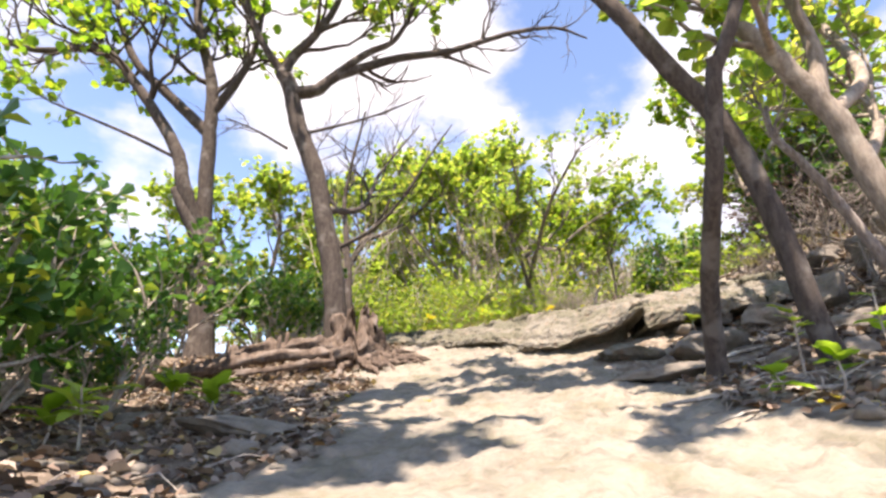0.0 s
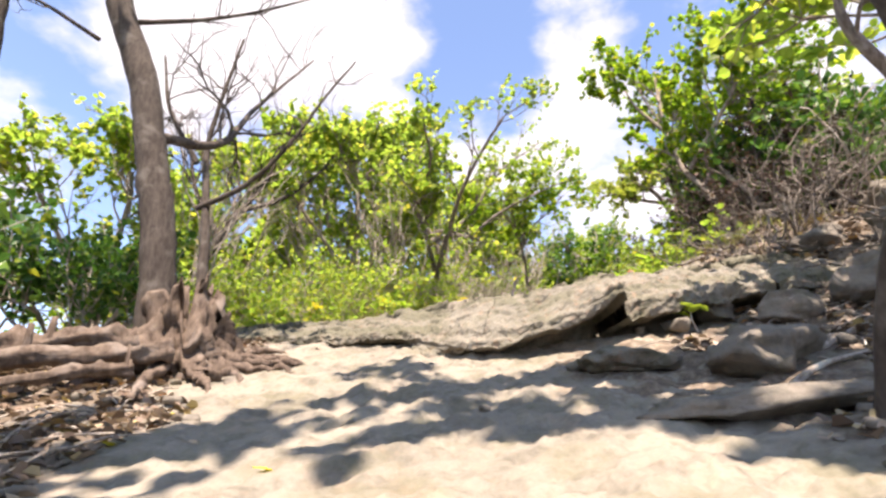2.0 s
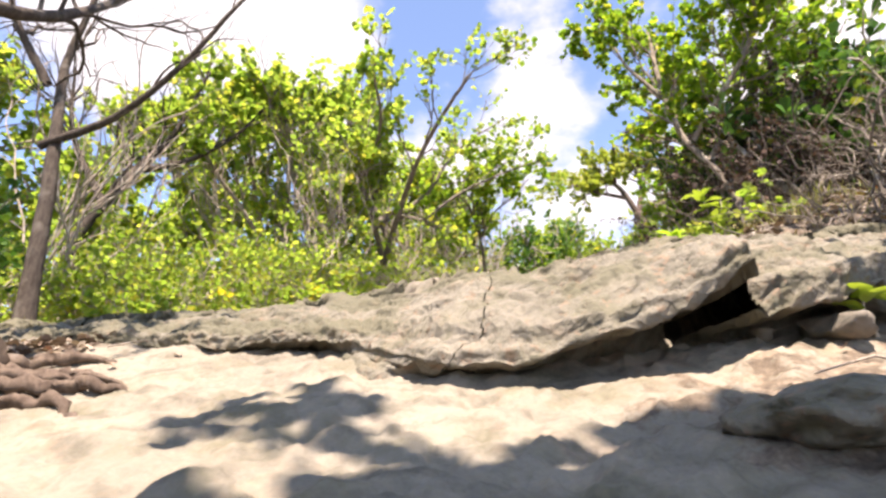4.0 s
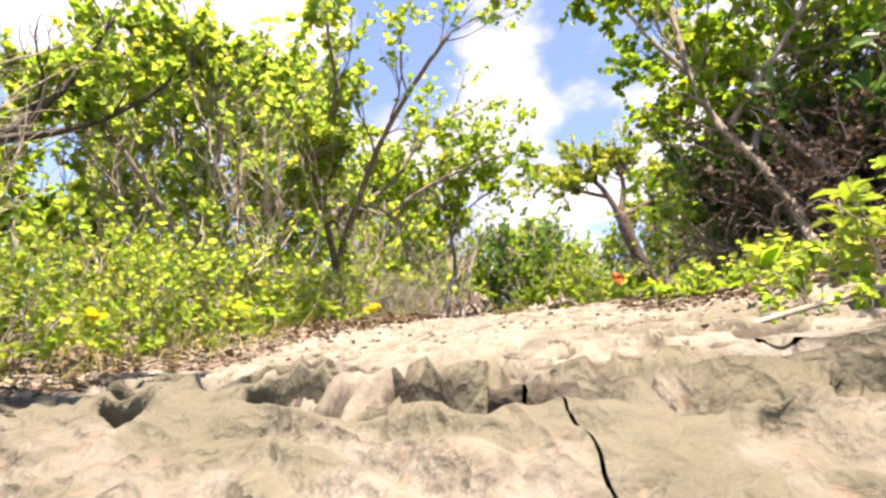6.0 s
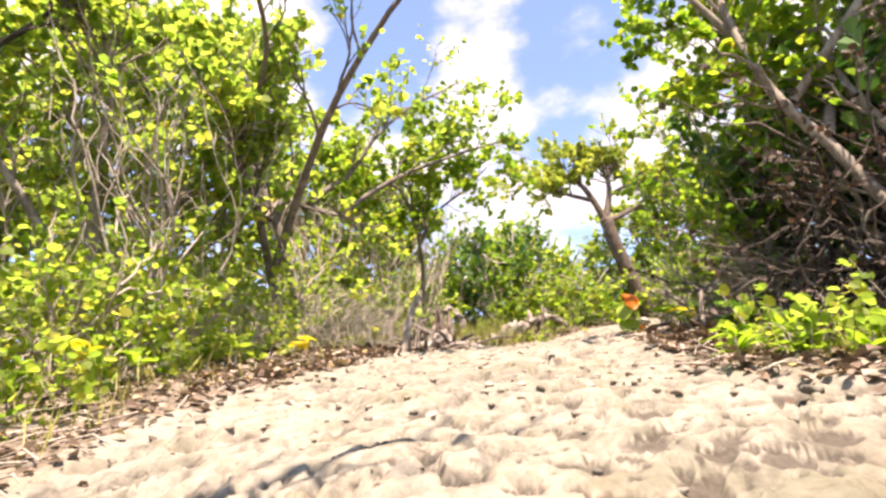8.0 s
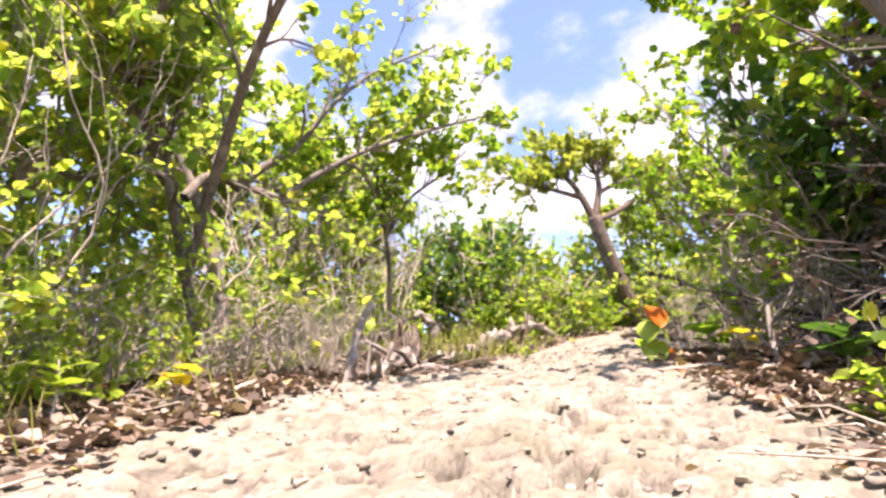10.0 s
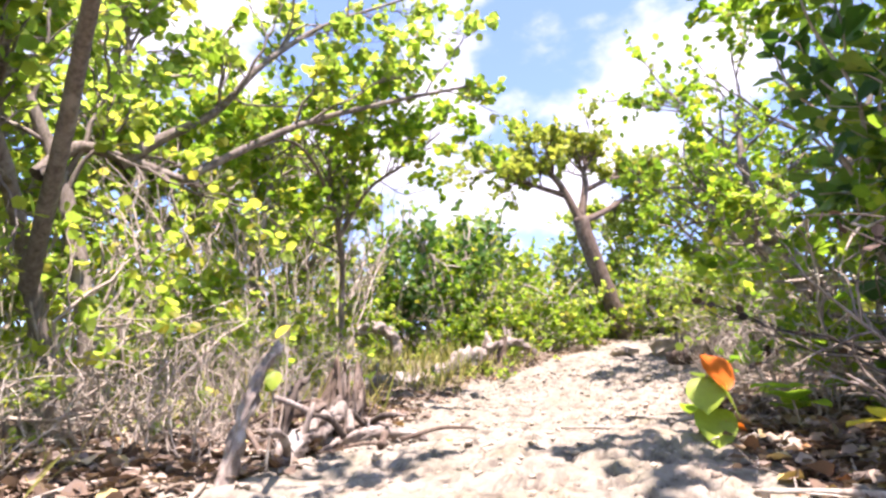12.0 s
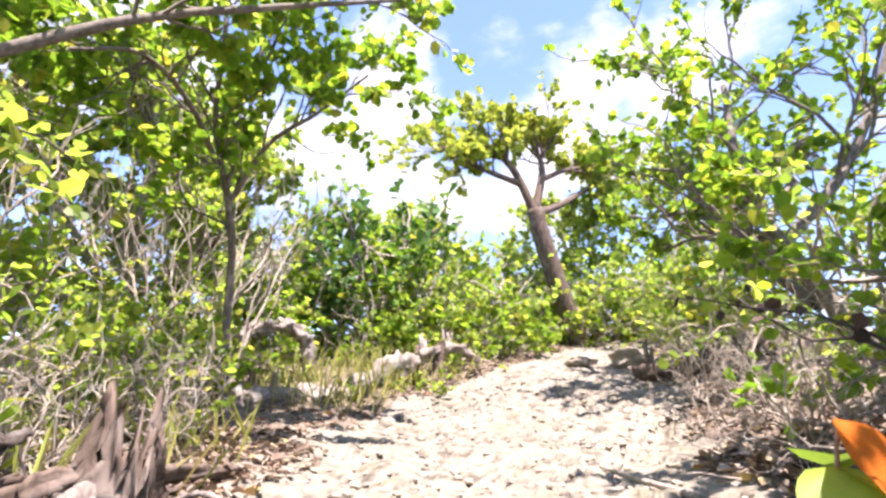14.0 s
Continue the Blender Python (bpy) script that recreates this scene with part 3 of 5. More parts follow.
def ledge_block(x0, x1, seed):
    xs = np.linspace(x0, x1, max(8, int((x1 - x0) / 0.0125)))
    foot = ledge_line(xs)
    z0 = lower_land(xs, foot) - 0.02
    back = np.interp(xs, [-3, -0.6, 0.3, 1.0, 2.2, 3.2, 5], [1.2, 0.7, 0.5, 0.52, 0.5, 0.6, 1.5])
    z1 = upper_land(xs, foot + back) + 0.02
    h = np.maximum(z1 - z0, 0.08)
    under = np.interp(xs, [-2, 0.2, 0.32, 0.5, 0.72, 0.9, 1.15, 1.45, 1.65, 1.67, 2.7, 4], [0.10, 0.12, 0.3, 0.42, 0.25, 0.22, 0.2, 0.45, 0.5, 0.40, 0.40, 0.15])
    lip = np.interp(xs, [-2, 0.2, 0.32, 0.5, 0.72, 0.9, 1.15, 1.45, 1.65, 1.67, 2.7, 4], [0.1, 0.1, 0.12, 0.14, 0.1, 0.14, 0.1, 0.34, 0.56, 0.3, 0.3, 0.2])
    top = lip + 0.16
    dd = [under + 0.3, under, 0.75 * under, -0.03 + 0 * xs, -0.02 + 0 * xs, 0.26 * back, 0.62 * back, back, back + 0.35, back + 0.75]
    zz = [z0 - 0.1, z0 - 0.02, z0 + 0.9 * lip * h, z0 + lip * h, z0 + top * h, z0 + (top + 0.36 * (1 - top)) * h, z0 + (top + 0.74 * (1 - top)) * h, z1]
    zz += [upper_land(xs, foot + back + 0.35) + 0.012, upper_land(xs, foot + back + 0.75) - 0.11]
    dd, zz = np.array(dd), np.array(zz)
    t = np.concatenate([np.linspace(0, 5, 50, endpoint=False), np.linspace(5, len(dd) - 1, 110)])
    i = np.minimum(t.astype(int), len(dd) - 2)
    f = (t - i)[:, None]
    d, z = dd[i] * (1 - f) + dd[i + 1] * f, zz[i] * (1 - f) + zz[i + 1] * f
    x = np.broadcast_to(xs, d.shape)
    y = foot + d
    s = np.broadcast_to(t[:, None], d.shape)
    slant = s * 0.9 + 1.5 * x
    rough = 0.055 * fbm(x * 4 + seed, slant * 0.9, 5, 61 + seed, 0.5) + 0.05 * np.abs(fbm(x * 7 + s, slant * 1.7, 4, 77)) + 0.022 * fbm(x * 26, s * 5, 3, 71)
    face, _, _, _ = cells(x / 0.17 + 0.5 * fbm(x * 4, s, 2, 66), s * 1.15, 64)
    chip, _, _, _ = cells(x / 0.07 + 0.5 * fbm(x * 9, s * 2, 2, 67), s * 2.6, 65)
    flake, own, _, _ = cells(x / 0.045 + 0.6 * fbm(x * 9, s * 2, 3, 69), s * 3.4 + x * 4, 70)
    rough = rough + 0.035 * (0.45 - face) + 0.042 * (0.45 - chip) + 0.03 * (0.5 - flake) * (own < 0.6)
    for cx, cs, tilt, long in ((1.3, 5.55, 1.2, 0.09), (1.55, 5.9, -0.8, 0.07), (0.72, 5.7, 0.6, 0.06), (0.45, 6.0, 0.4, 0.08), (1.75, 5.4, 0.5, 0.05)):
        rough = rough - 0.06 * np.exp(-(((x - cx) / long) ** 2) - ((s - cs - tilt * (x - cx)) / 0.11) ** 2)
    c, own, _, _ = cells(x / 0.065 + 0.4 * fbm(x * 9, s, 2, 68), (y + 0.8 * z) / 0.05, 80)
    rough = rough - 0.018 * (1 - smooth(0.2, 0.36, c)) * (own < 0.38) * smooth(3.6, 4.4, s)
    fade = 1 - smooth(6.4, 7.4, s)
    end = np.minimum(x - x0, x1 - x)
    shrink = (0.03 - 0.025 * np.exp(-(((x - 0.98) / 0.15) ** 2))) * (1 - smooth(0, 0.05, end)) ** 2
    y = y + (-0.6 * rough * (1 - smooth(4.8, 6.4, s)) + shrink * (1 - smooth(5.5, 6.8, s))) * fade
    flat = smooth(6.1, 6.9, s)
    z = z + (0.55 * rough - shrink * (1 - smooth(5.3, 6.3, s))) * fade * smooth(1.0, 2.5, s) + relief(x, np.maximum(y, foot + 0.75)) * flat
    _, px, py, dark = pits(x, np.maximum(y, foot + 0.75))
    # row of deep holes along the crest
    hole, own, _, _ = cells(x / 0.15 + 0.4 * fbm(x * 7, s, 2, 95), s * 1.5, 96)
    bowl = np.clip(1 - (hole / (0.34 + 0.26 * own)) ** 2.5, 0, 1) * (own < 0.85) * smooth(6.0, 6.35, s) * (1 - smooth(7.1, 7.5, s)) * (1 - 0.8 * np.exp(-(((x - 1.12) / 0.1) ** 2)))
    knob = smooth(6.0, 6.5, s) * (1 - smooth(7.2, 7.6, s)) * (1 - bowl)
    crust = np.clip(0.75 * smooth(0.0, 0.3, fbm(x * 3.1, s * 1.3 + x, 4, 97)) + smooth(5.9, 6.5, s) * (1 - smooth(7.2, 7.8, s)) + 0.5 * (1 - smooth(0.3, 1.2, x)), 0, 1)
    x, y, z = x + px * flat, y + py * flat + 0.10 * bowl, z - 0.08 * bowl + 0.02 * knob
    x = x + (0.085 * (np.minimum(s, 6.9) - 5) + 0.05 * fbm(s * 2.3, s * 0 + 3.3, 4, 91) * (1 - smooth(5.8, 6.6, s))) * np.exp(-(((x - 0.98) / 0.36) ** 2))
    n = len(xs)
    q = (np.arange(len(t) - 1)[:, None] * n + np.arange(n - 1)[None]).reshape(-1)
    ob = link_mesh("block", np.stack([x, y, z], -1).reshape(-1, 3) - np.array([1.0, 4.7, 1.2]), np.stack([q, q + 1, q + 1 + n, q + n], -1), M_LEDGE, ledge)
    # shade painted into the crest holes and pits, with some soil colour
    hole_shade = ob.data.attributes.new("soil_shade", "FLOAT", "POINT")
    hole_shade.data.foreach_set("value", np.maximum(dark * flat * (bare(x, np.maximum(y, foot + 0.75)) > 0.3), 0.75 * bowl).astype(np.float32).ravel())
    stain = ob.data.attributes.new("lichen", "FLOAT", "POINT")
    stain.data.foreach_set("value", crust.astype(np.float32).ravel())


for k, (a, b) in enumerate(((-2.1, -0.72), (-0.72, 0.978), (0.982, 1.655), (1.665, 2.72), (2.73, 4.1))):
    ledge_block(a, b, 3 * min(k, 1) + 3 * max(0, k - 2))


# ---------------------------------------------------------------- loose rocks
def rock_mesh(rng, sx, sy, sz, cuts=3, rough=0.5):
    bm = bmesh.new()
    bmesh.ops.create_icosphere(bm, subdivisions=cuts, radius=1.0)
    o = Vector(rng.uniform(-50, 50, 3))
    cuts_at = [(Vector(rng.normal(0, 1, 3)).normalized(), rng.uniform(0.55, 0.85)) for _ in range(9)]
    for v in bm.verts:
        c = v.co.copy()
        for plane, far in cuts_at:
            over = c.dot(plane) - far
            if over > 0:
                c -= plane * over
        k = 1 + rough * noise.noise(c * 1.1 + o) + 0.4 * rough * noise.noise(c * 3 + o) + 0.18 * rough * noise.noise(c * 8 + o)
        q = [math.copysign(abs(u) ** 0.8, u) for u in c * k]
        v.co = (q[0] * sx, q[1] * sy, q[2] * sz)
    return bm


def rock(x, y, sx, sy, sz, turn, label, seed, sink=0.3, material=None, name="rock"):
    rng = np.random.default_rng(seed)
    ob = part(name, rock_mesh(rng, sx, sy, sz, 4 if max(sx, sy) > 0.12 else 3), material or M_STONE, None)
    ob.matrix_basis = pose(x, y, spot(x, y) + sz * (1 - 2 * sink), rng.uniform(-6, 6), rng.uniform(-6, 6), turn)
    return tagged(ob, label, "rock")


rock(1.72, 3.5, 0.30, 0.2, 0.13, 20, "grey wedge-shaped boulder at the path's edge", 1, 0.42)
rock(1.3, 3.86, 0.24, 0.16, 0.07, 8, "flat mossy limestone shelf with a dark gap beneath", 5, 0.44, M_LEDGE)
rock(1.3, 3.02, 0.42, 0.13, 0.05, -14, "grey-brown rock slab at the foot of the bank", 6, 0.3, M_STONE)
rock(-0.83, 2.45, 0.30, 0.14, 0.055, 12, "flat brown limestone slab lying in leaf litter", 2, 0.25)
rock(1.82, 4.5, 0.05, 0.035, 0.03, 60, "small squared grey stone under the ledge", 3, 0.2)
rock(0.61, 3.57, 0.026, 0.02, 0.016, 10, "small mossy stone on the pale rock", 4, 0.2)

# ---------------------------------------------------------------- trees beside the lower path
tree("forked_tree", "tall grey-brown tree forking low into several stems", "tree", [
    ([(-2.73, 6.2, 1.1), (-2.81, 6.2, 1.91), (-2.91, 6.2, 2.61), (-2.98, 6.2, 2.9)], 0.15, 0.135, 0, 0, 0, 1),
    ([(-2.96, 6.2, 2.85), (-3.09, 6.2, 4.27), (-3.18, 6.2, 4.98), (-3.47, 6.2, 5.83), (-3.66, 6.3, 6.44), (-3.7, 6.3, 7.2)], 0.10, 0.04, 14, 0.8, 2, 0.35),
    ([(-2.96, 6.15, 2.75), (-3.19, 6.0, 3.34), (-3.39, 6.0, 3.89), (-4.08, 6.0, 4.82), (-4.65, 6.0, 5.35), (-5.55, 6.0, 5.35), (-6.3, 6.0, 5.6)], 0.10, 0.03, 13, 0.9, 2, 0.45),
    ([(-3.09, 6.2, 4.2), (-3.72, 6.2, 4.79), (-4.29, 6.2, 5.34), (-4.63, 6.2, 6.02), (-4.91, 6.2, 6.74)], 0.08, 0.03, 9, 0.8, 2, 0.4),
    ([(-3.1, 6.2, 4.55), (-2.87, 6.2, 4.98), (-2.68, 6.2, 5.55), (-2.63, 6.2, 6.46)], 0.07, 0.03, 8, 0.8, 2, 0.3),
    ([(-3.33, 6.0, 3.72), (-3.8, 5.8, 3.9), (-4.4, 5.7, 4.13), (-4.95, 5.7, 4.37), (-5.47, 5.7, 4.74)], 0.024, 0.008, 9, 0.4, 1, 0.4),
    ([(-2.94, 6.05, 2.68), (-3.18, 6.0, 3.11), (-3.28, 6.0, 3.3)], 0.075, 0.06, 0, 0, 0, 1),
], 101, M_BARK, M_MID, 0.11, 2.6)

tree("leaning_tree", "dark leaning tree with spreading half-bare limbs", "tree", [
    ([(-1.0, 5.25, 1.3), (-1.1, 5.25, 1.93), (-1.24, 5.25, 2.54), (-1.38, 5.25, 3.13), (-1.62, 5.25, 3.69), (-1.8, 5.25, 4.29), (-1.9, 5.25, 4.45)], 0.112, 0.085, 0, 0, 0, 1),
    ([(-1.74, 5.25, 4.18), (-1.48, 5.25, 4.22), (-1.25, 5.3, 4.46), (-0.62, 5.5, 4.87), (0.08, 5.7, 5.18), (0.83, 5.8, 5.55), (1.44, 5.8, 5.66), (1.86, 5.8, 5.5)], 0.08, 0.012, 16, -0.6, 1, 0.3),
    ([(-0.06, 5.7, 5.12), (0.3, 5.7, 4.96), (0.57, 5.7, 4.84)], 0.025, 0.01, 0, 0, 0, 1),
    ([(-1.9, 5.25, 4.4), (-1.79, 5.25, 4.69), (-1.55, 5.25, 5.03), (-1.32, 5.25, 5.55), (-1.22, 5.25, 6.3)], 0.07, 0.025, 9, 0.8, 2, 0.3),
    ([(-1.52, 5.26, 4.2), (-1.0, 5.3, 4.74), (-0.61, 5.3, 5.0), (-0.35, 5.3, 5.6)], 0.055, 0.02, 8, 0.7, 2, 0.35),
    ([(-1.56, 5.25, 3.64), (-1.15, 5.4, 3.87), (-0.71, 5.4, 4.03), (-0.25, 5.4, 4.27)], 0.022, 0.006, 7, -0.4, 1, 0.3),
    ([(-1.71, 5.2, 3.42), (-2.06, 5.1, 3.59), (-2.39, 5.1, 3.73)], 0.018, 0.006, 6, -0.4, 1, 0.4),
    ([(-1.29, 5.27, 2.72), (-0.95, 5.8, 3.0), (-0.85, 6.6, 3.9), (-0.4, 7.2, 5.0)], 0.045, 0.010, 12, -0.7, 1, 0.35),
    ([(-1.88, 5.25, 4.42), (-2.2, 5.1, 4.9), (-2.4, 5.0, 5.6), (-2.3, 4.8, 6.3)], 0.05, 0.02, 7, 0.8, 2, 0.35),
], 102, M_BARK, M_LIGHT, 0.09, 3.5)

tree("bare_limbed_tree", "slender grey tree with leafless crooked branches", "tree", [
    ([(-1.25, 7.3, 1.9), (-1.35, 7.4, 2.7), (-1.45, 7.5, 3.4), (-1.52, 7.58, 3.93), (-1.45, 7.6, 4.6), (-1.3, 7.6, 5.5)], 0.06, 0.015, 7, 0.7, 1, 0.35),
    ([(-1.5, 7.45, 3.1), (-1.0, 7.3, 3.35), (-0.55, 7.1, 3.8), (-0.2, 7.0, 4.4), (0.1, 7.0, 4.9)], 0.035, 0.010, 6, 0.6, 1, 0.3),
    ([(-1.6, 7.55, 3.7), (-2.0, 7.6, 4.4), (-2.2, 7.7, 5.2)], 0.04, 0.012, 6, 0.6, 2, 0.3),
], 103, M_BARK)

tree("bare_limbed_tree", "slender grey tree with leafless crooked branches", "tree", [
    ([(-2.1, 9.9, 2.3), (-2.0, 10.0, 3.2), (-1.55, 10.1, 4.2), (-1.2, 10.2, 4.9), (-0.9, 10.2, 5.9)], 0.08, 0.02, 12, 0.8, 2, 0.3),
    ([(-1.8, 10.05, 3.7), (-2.3, 10.1, 4.6), (-2.5, 10.2, 5.6)], 0.05, 0.015, 8, 0.7, 2, 0.3),
    ([(-1.55, 10.1, 4.2), (-0.9, 10.1, 4.5), (-0.3, 10.1, 5.1), (0.1, 10.1, 5.9)], 0.045, 0.012, 8, 0.7, 2, 0.3),
], 104, M_BARK)

tree("slim_tree", "slim dark tree trunk forking at head height", "tree", [
    ([(1.37, 2.72, 0.7), (1.33, 2.63, 0.95), (1.27, 2.45, 1.2), (1.205, 2.17, 1.52), (1.19, 1.98, 1.99)], 0.05, 0.037, 0, 0, 0, 1),
    ([(1.19, 1.99, 1.96), (1.26, 1.92, 2.16), (1.34, 1.9, 2.42), (1.44, 1.93, 2.85), (1.4, 1.8, 3.4), (1.2, 1.5, 4.1), (1.0, 1.2, 4.9), (0.9, 1.0, 5.6)], 0.034, 0.014, 6, 0.75, 2, 0.72),
    ([(1.19, 1.98, 1.97), (1.175, 1.96, 2.03)], 0.03, 0.026, 0, 0, 0, 1),
    # limbs above the view, added for the shade they throw on the right bank
    ([(1.2, 1.5, 4.1), (1.1, 1.0, 4.7), (1.0, 0.5, 5.1), (0.9, 0.2, 5.3)], 0.022, 0.012, 10, 0.7, 2, 0.3),
    ([(1.35, 1.75, 3.6), (1.5, 1.7, 4.6), (1.6, 1.7, 5.4)], 0.022, 0.012, 5, 0.8, 2, 0.3),
], 105, M_BARK, M_MID, 0.11, 6)

tree("slanting_tree", "dark slanting trunk with a pale scar over the path", "tree", [
    ([(1.9, 2.6, 0.7), (1.83, 2.6, 0.98), (1.77, 2.6, 1.34), (1.67, 2.6, 1.78), (1.53, 2.6, 2.14), (1.29, 2.6, 2.48), (1.09, 2.6, 2.81), (0.94, 2.65, 3.07), (0.76, 2.8, 3.48), (0.52, 3.0, 3.89)], 0.062, 0.05, 0, 0, 0, 1),
    # invented crown limbs above the view, placed to dapple the path with shade
    ([(0.52, 3.0, 3.85), (0.35, 2.7, 4.5), (0.15, 2.3, 5.0), (-0.05, 2.0, 5.4)], 0.05, 0.02, 7, 0.75, 2, 0.4),
    ([(0.35, 2.7, 4.5), (0.5, 2.2, 5.1), (0.6, 1.9, 5.6)], 0.035, 0.015, 3, 0.6, 2, 0.35),
], 106, M_BARK, M_MID, 0.12, 6)

tree("mossy_tree", "thick pale-barked tree slanting over the bank", "tree", [
    ([(2.75, 2.5, 0.9), (2.45, 2.5, 1.2), (2.25, 2.5, 1.62), (2.11, 2.5, 2.08), (1.93, 2.5, 2.37), (1.78, 2.5, 2.6), (1.67, 2.6, 2.89), (1.6, 2.7, 3.4)], 0.08, 0.04, 7, 0.5, 2, 0.6),
    ([(2.06, 2.52, 2.2), (2.13, 2.55, 2.57), (2.07, 2.55, 2.95), (2.06, 2.6, 3.5)], 0.05, 0.025, 7, 0.5, 2, 0.3),
    ([(2.14, 2.52, 2.15), (2.5, 2.7, 2.5), (2.7, 3.0, 3.0), (2.8, 3.4, 3.7), (2.9, 4.0, 4.4)], 0.045, 0.02, 12, 0.7, 2, 0.4),
    ([(2.2, 2.52, 1.8), (2.7, 2.9, 2.3), (3.1, 3.4, 2.9), (3.4, 4.0, 3.6)], 0.04, 0.02, 10, 0.7, 2, 0.3),
], 107, M_BARK_PALE, M_LIGHT, 0.085, 3.6)

# unseen tree, added only to throw shade on the left-hand litter
tree("shade_tree", "leafy tree whose crown shades the litter beside the path", "tree", [
    ([(-3.6, -1.4, 0.3), (-3.5, -1.2, 1.8), (-3.2, -0.9, 3.2), (-2.7, -0.6, 4.2), (-2.0, -0.2, 4.9), (-1.2, 0.3, 5.4)], 0.09, 0.03, 20, 0.7, 2, 0.6),
    ([(-3.0, -0.8, 3.7), (-2.5, 0.0, 4.6), (-2.0, 0.8, 5.0), (-1.5, 1.6, 5.3)], 0.05, 0.02, 15, 0.7, 2, 0.4),
], 116, M_BARK, M_MID, 0.12, 7)

tree("fallen_branch", "pale dead branch leaning down the bank", "branch", [
    ([(2.95, 3.2, 1.55), (2.48, 3.2, 2.07), (2.24, 3.2, 2.41), (2.23, 3.2, 2.64)], 0.04, 0.015, 5, 0.4, 1, 0.3),
], 108, M_DEAD)

# ---------------------------------------------------------------- trees round the upper path
tree("spreading_tree", "many-stemmed tree with bright green leaves arching over the path", "tree", [
    ([(2.2, 11.7, 2.9), (2.0, 11.6, 3.46), (1.78, 11.4, 4.1), (1.6, 11.1, 4.5), (1.3, 10.6, 4.84), (1.2, 9.9, 5.0)], 0.06, 0.025, 14, 0.65, 2, 0.4),
    ([(2.3, 11.75, 2.9), (2.25, 11.65, 3.4), (2.09, 11.65, 3.95), (1.88, 11.65, 4.51), (1.7, 11.65, 4.84), (1.3, 11.5, 5.5), (0.9, 11.2, 6.0)], 0.07, 0.025, 14, 0.65, 2, 0.45),
    ([(1.9, 11.5, 3.7), (2.0, 10.7, 4.4), (2.1, 9.9, 4.9), (2.3, 9.2, 5.3), (2.5, 8.8, 5.6)], 0.05, 0.018, 7, 0.5, 2, 0.35),
    ([(1.8, 11.5, 4.4), (1.95, 11.6, 4.68), (2.21, 11.6, 4.67), (2.69, 11.6, 4.59)], 0.05, 0.03, 3, 0.7, 2, 0.5),
    ([(2.2, 11.6, 4.62), (2.42, 11.6, 4.89), (2.73, 11.6, 5.21), (3.01, 11.6, 5.73), (3.45, 11.6, 6.3), (4.2, 11.5, 6.9)], 0.045, 0.012, 13, 0.55, 2, 0.3),
    ([(2.6, 11.6, 4.62), (3.3, 11.5, 5.2), (4.0, 11.4, 5.6), (4.7, 11.2, 5.9)], 0.035, 0.012, 5, 0.5, 2, 0.3),
    ([(1.62, 11.2, 4.55), (1.46, 11.2, 4.65), (1.23, 11.2, 4.4), (1.0, 11.2, 4.3), (0.5, 11.0, 4.6)], 0.04, 0.015, 9, 0.8, 2, 0.3),
    ([(1.4, 10.7, 4.75), (1.5, 9.9, 5.3), (1.3, 9.3, 5.6), (1.2, 8.9, 5.8)], 0.03, 0.012, 8, 0.5, 2, 0.2),
], 109, M_BARK_GREY, M_LIGHT, 0.075, 3.4)

bushy = tree("bushy_tree", "bushy small tree thick with yellow-green leaves", "tree", [
    ([(0.3, 11.0, 2.5), (0.35, 10.9, 3.4), (0.3, 10.7, 4.2), (0.3, 10.5, 5.0), (0.2, 10.4, 5.4)], 0.065, 0.025, 17, 0.7, 2, 0.3),
    ([(0.35, 10.9, 3.2), (-0.2, 10.8, 4.0), (-0.7, 10.6, 4.6), (-1.0, 10.5, 5.0)], 0.045, 0.018, 15, 0.65, 2, 0.3),
    ([(0.35, 10.9, 3.4), (0.9, 10.6, 4.0), (1.2, 10.4, 4.6)], 0.045, 0.018, 13, 0.65, 2, 0.3),
], 110, M_BARK_PALE, M_LIGHT, 0.075, 9)

tree("bushy_tree", "bushy small tree thick with yellow-green leaves", "tree", [
    ([(-1.2, 12.6, 2.7), (-1.1, 12.7, 3.4), (-0.95, 12.85, 4.0), (-0.85, 12.95, 4.6)], 0.08, 0.03, 16, 0.75, 2, 0.35),
    ([(-1.1, 12.7, 3.4), (-1.6, 12.4, 3.9), (-1.9, 12.1, 4.2)], 0.05, 0.02, 10, 0.7, 2, 0.3),
], 111, M_BARK_PALE, M_LIGHT, 0.085, 9)

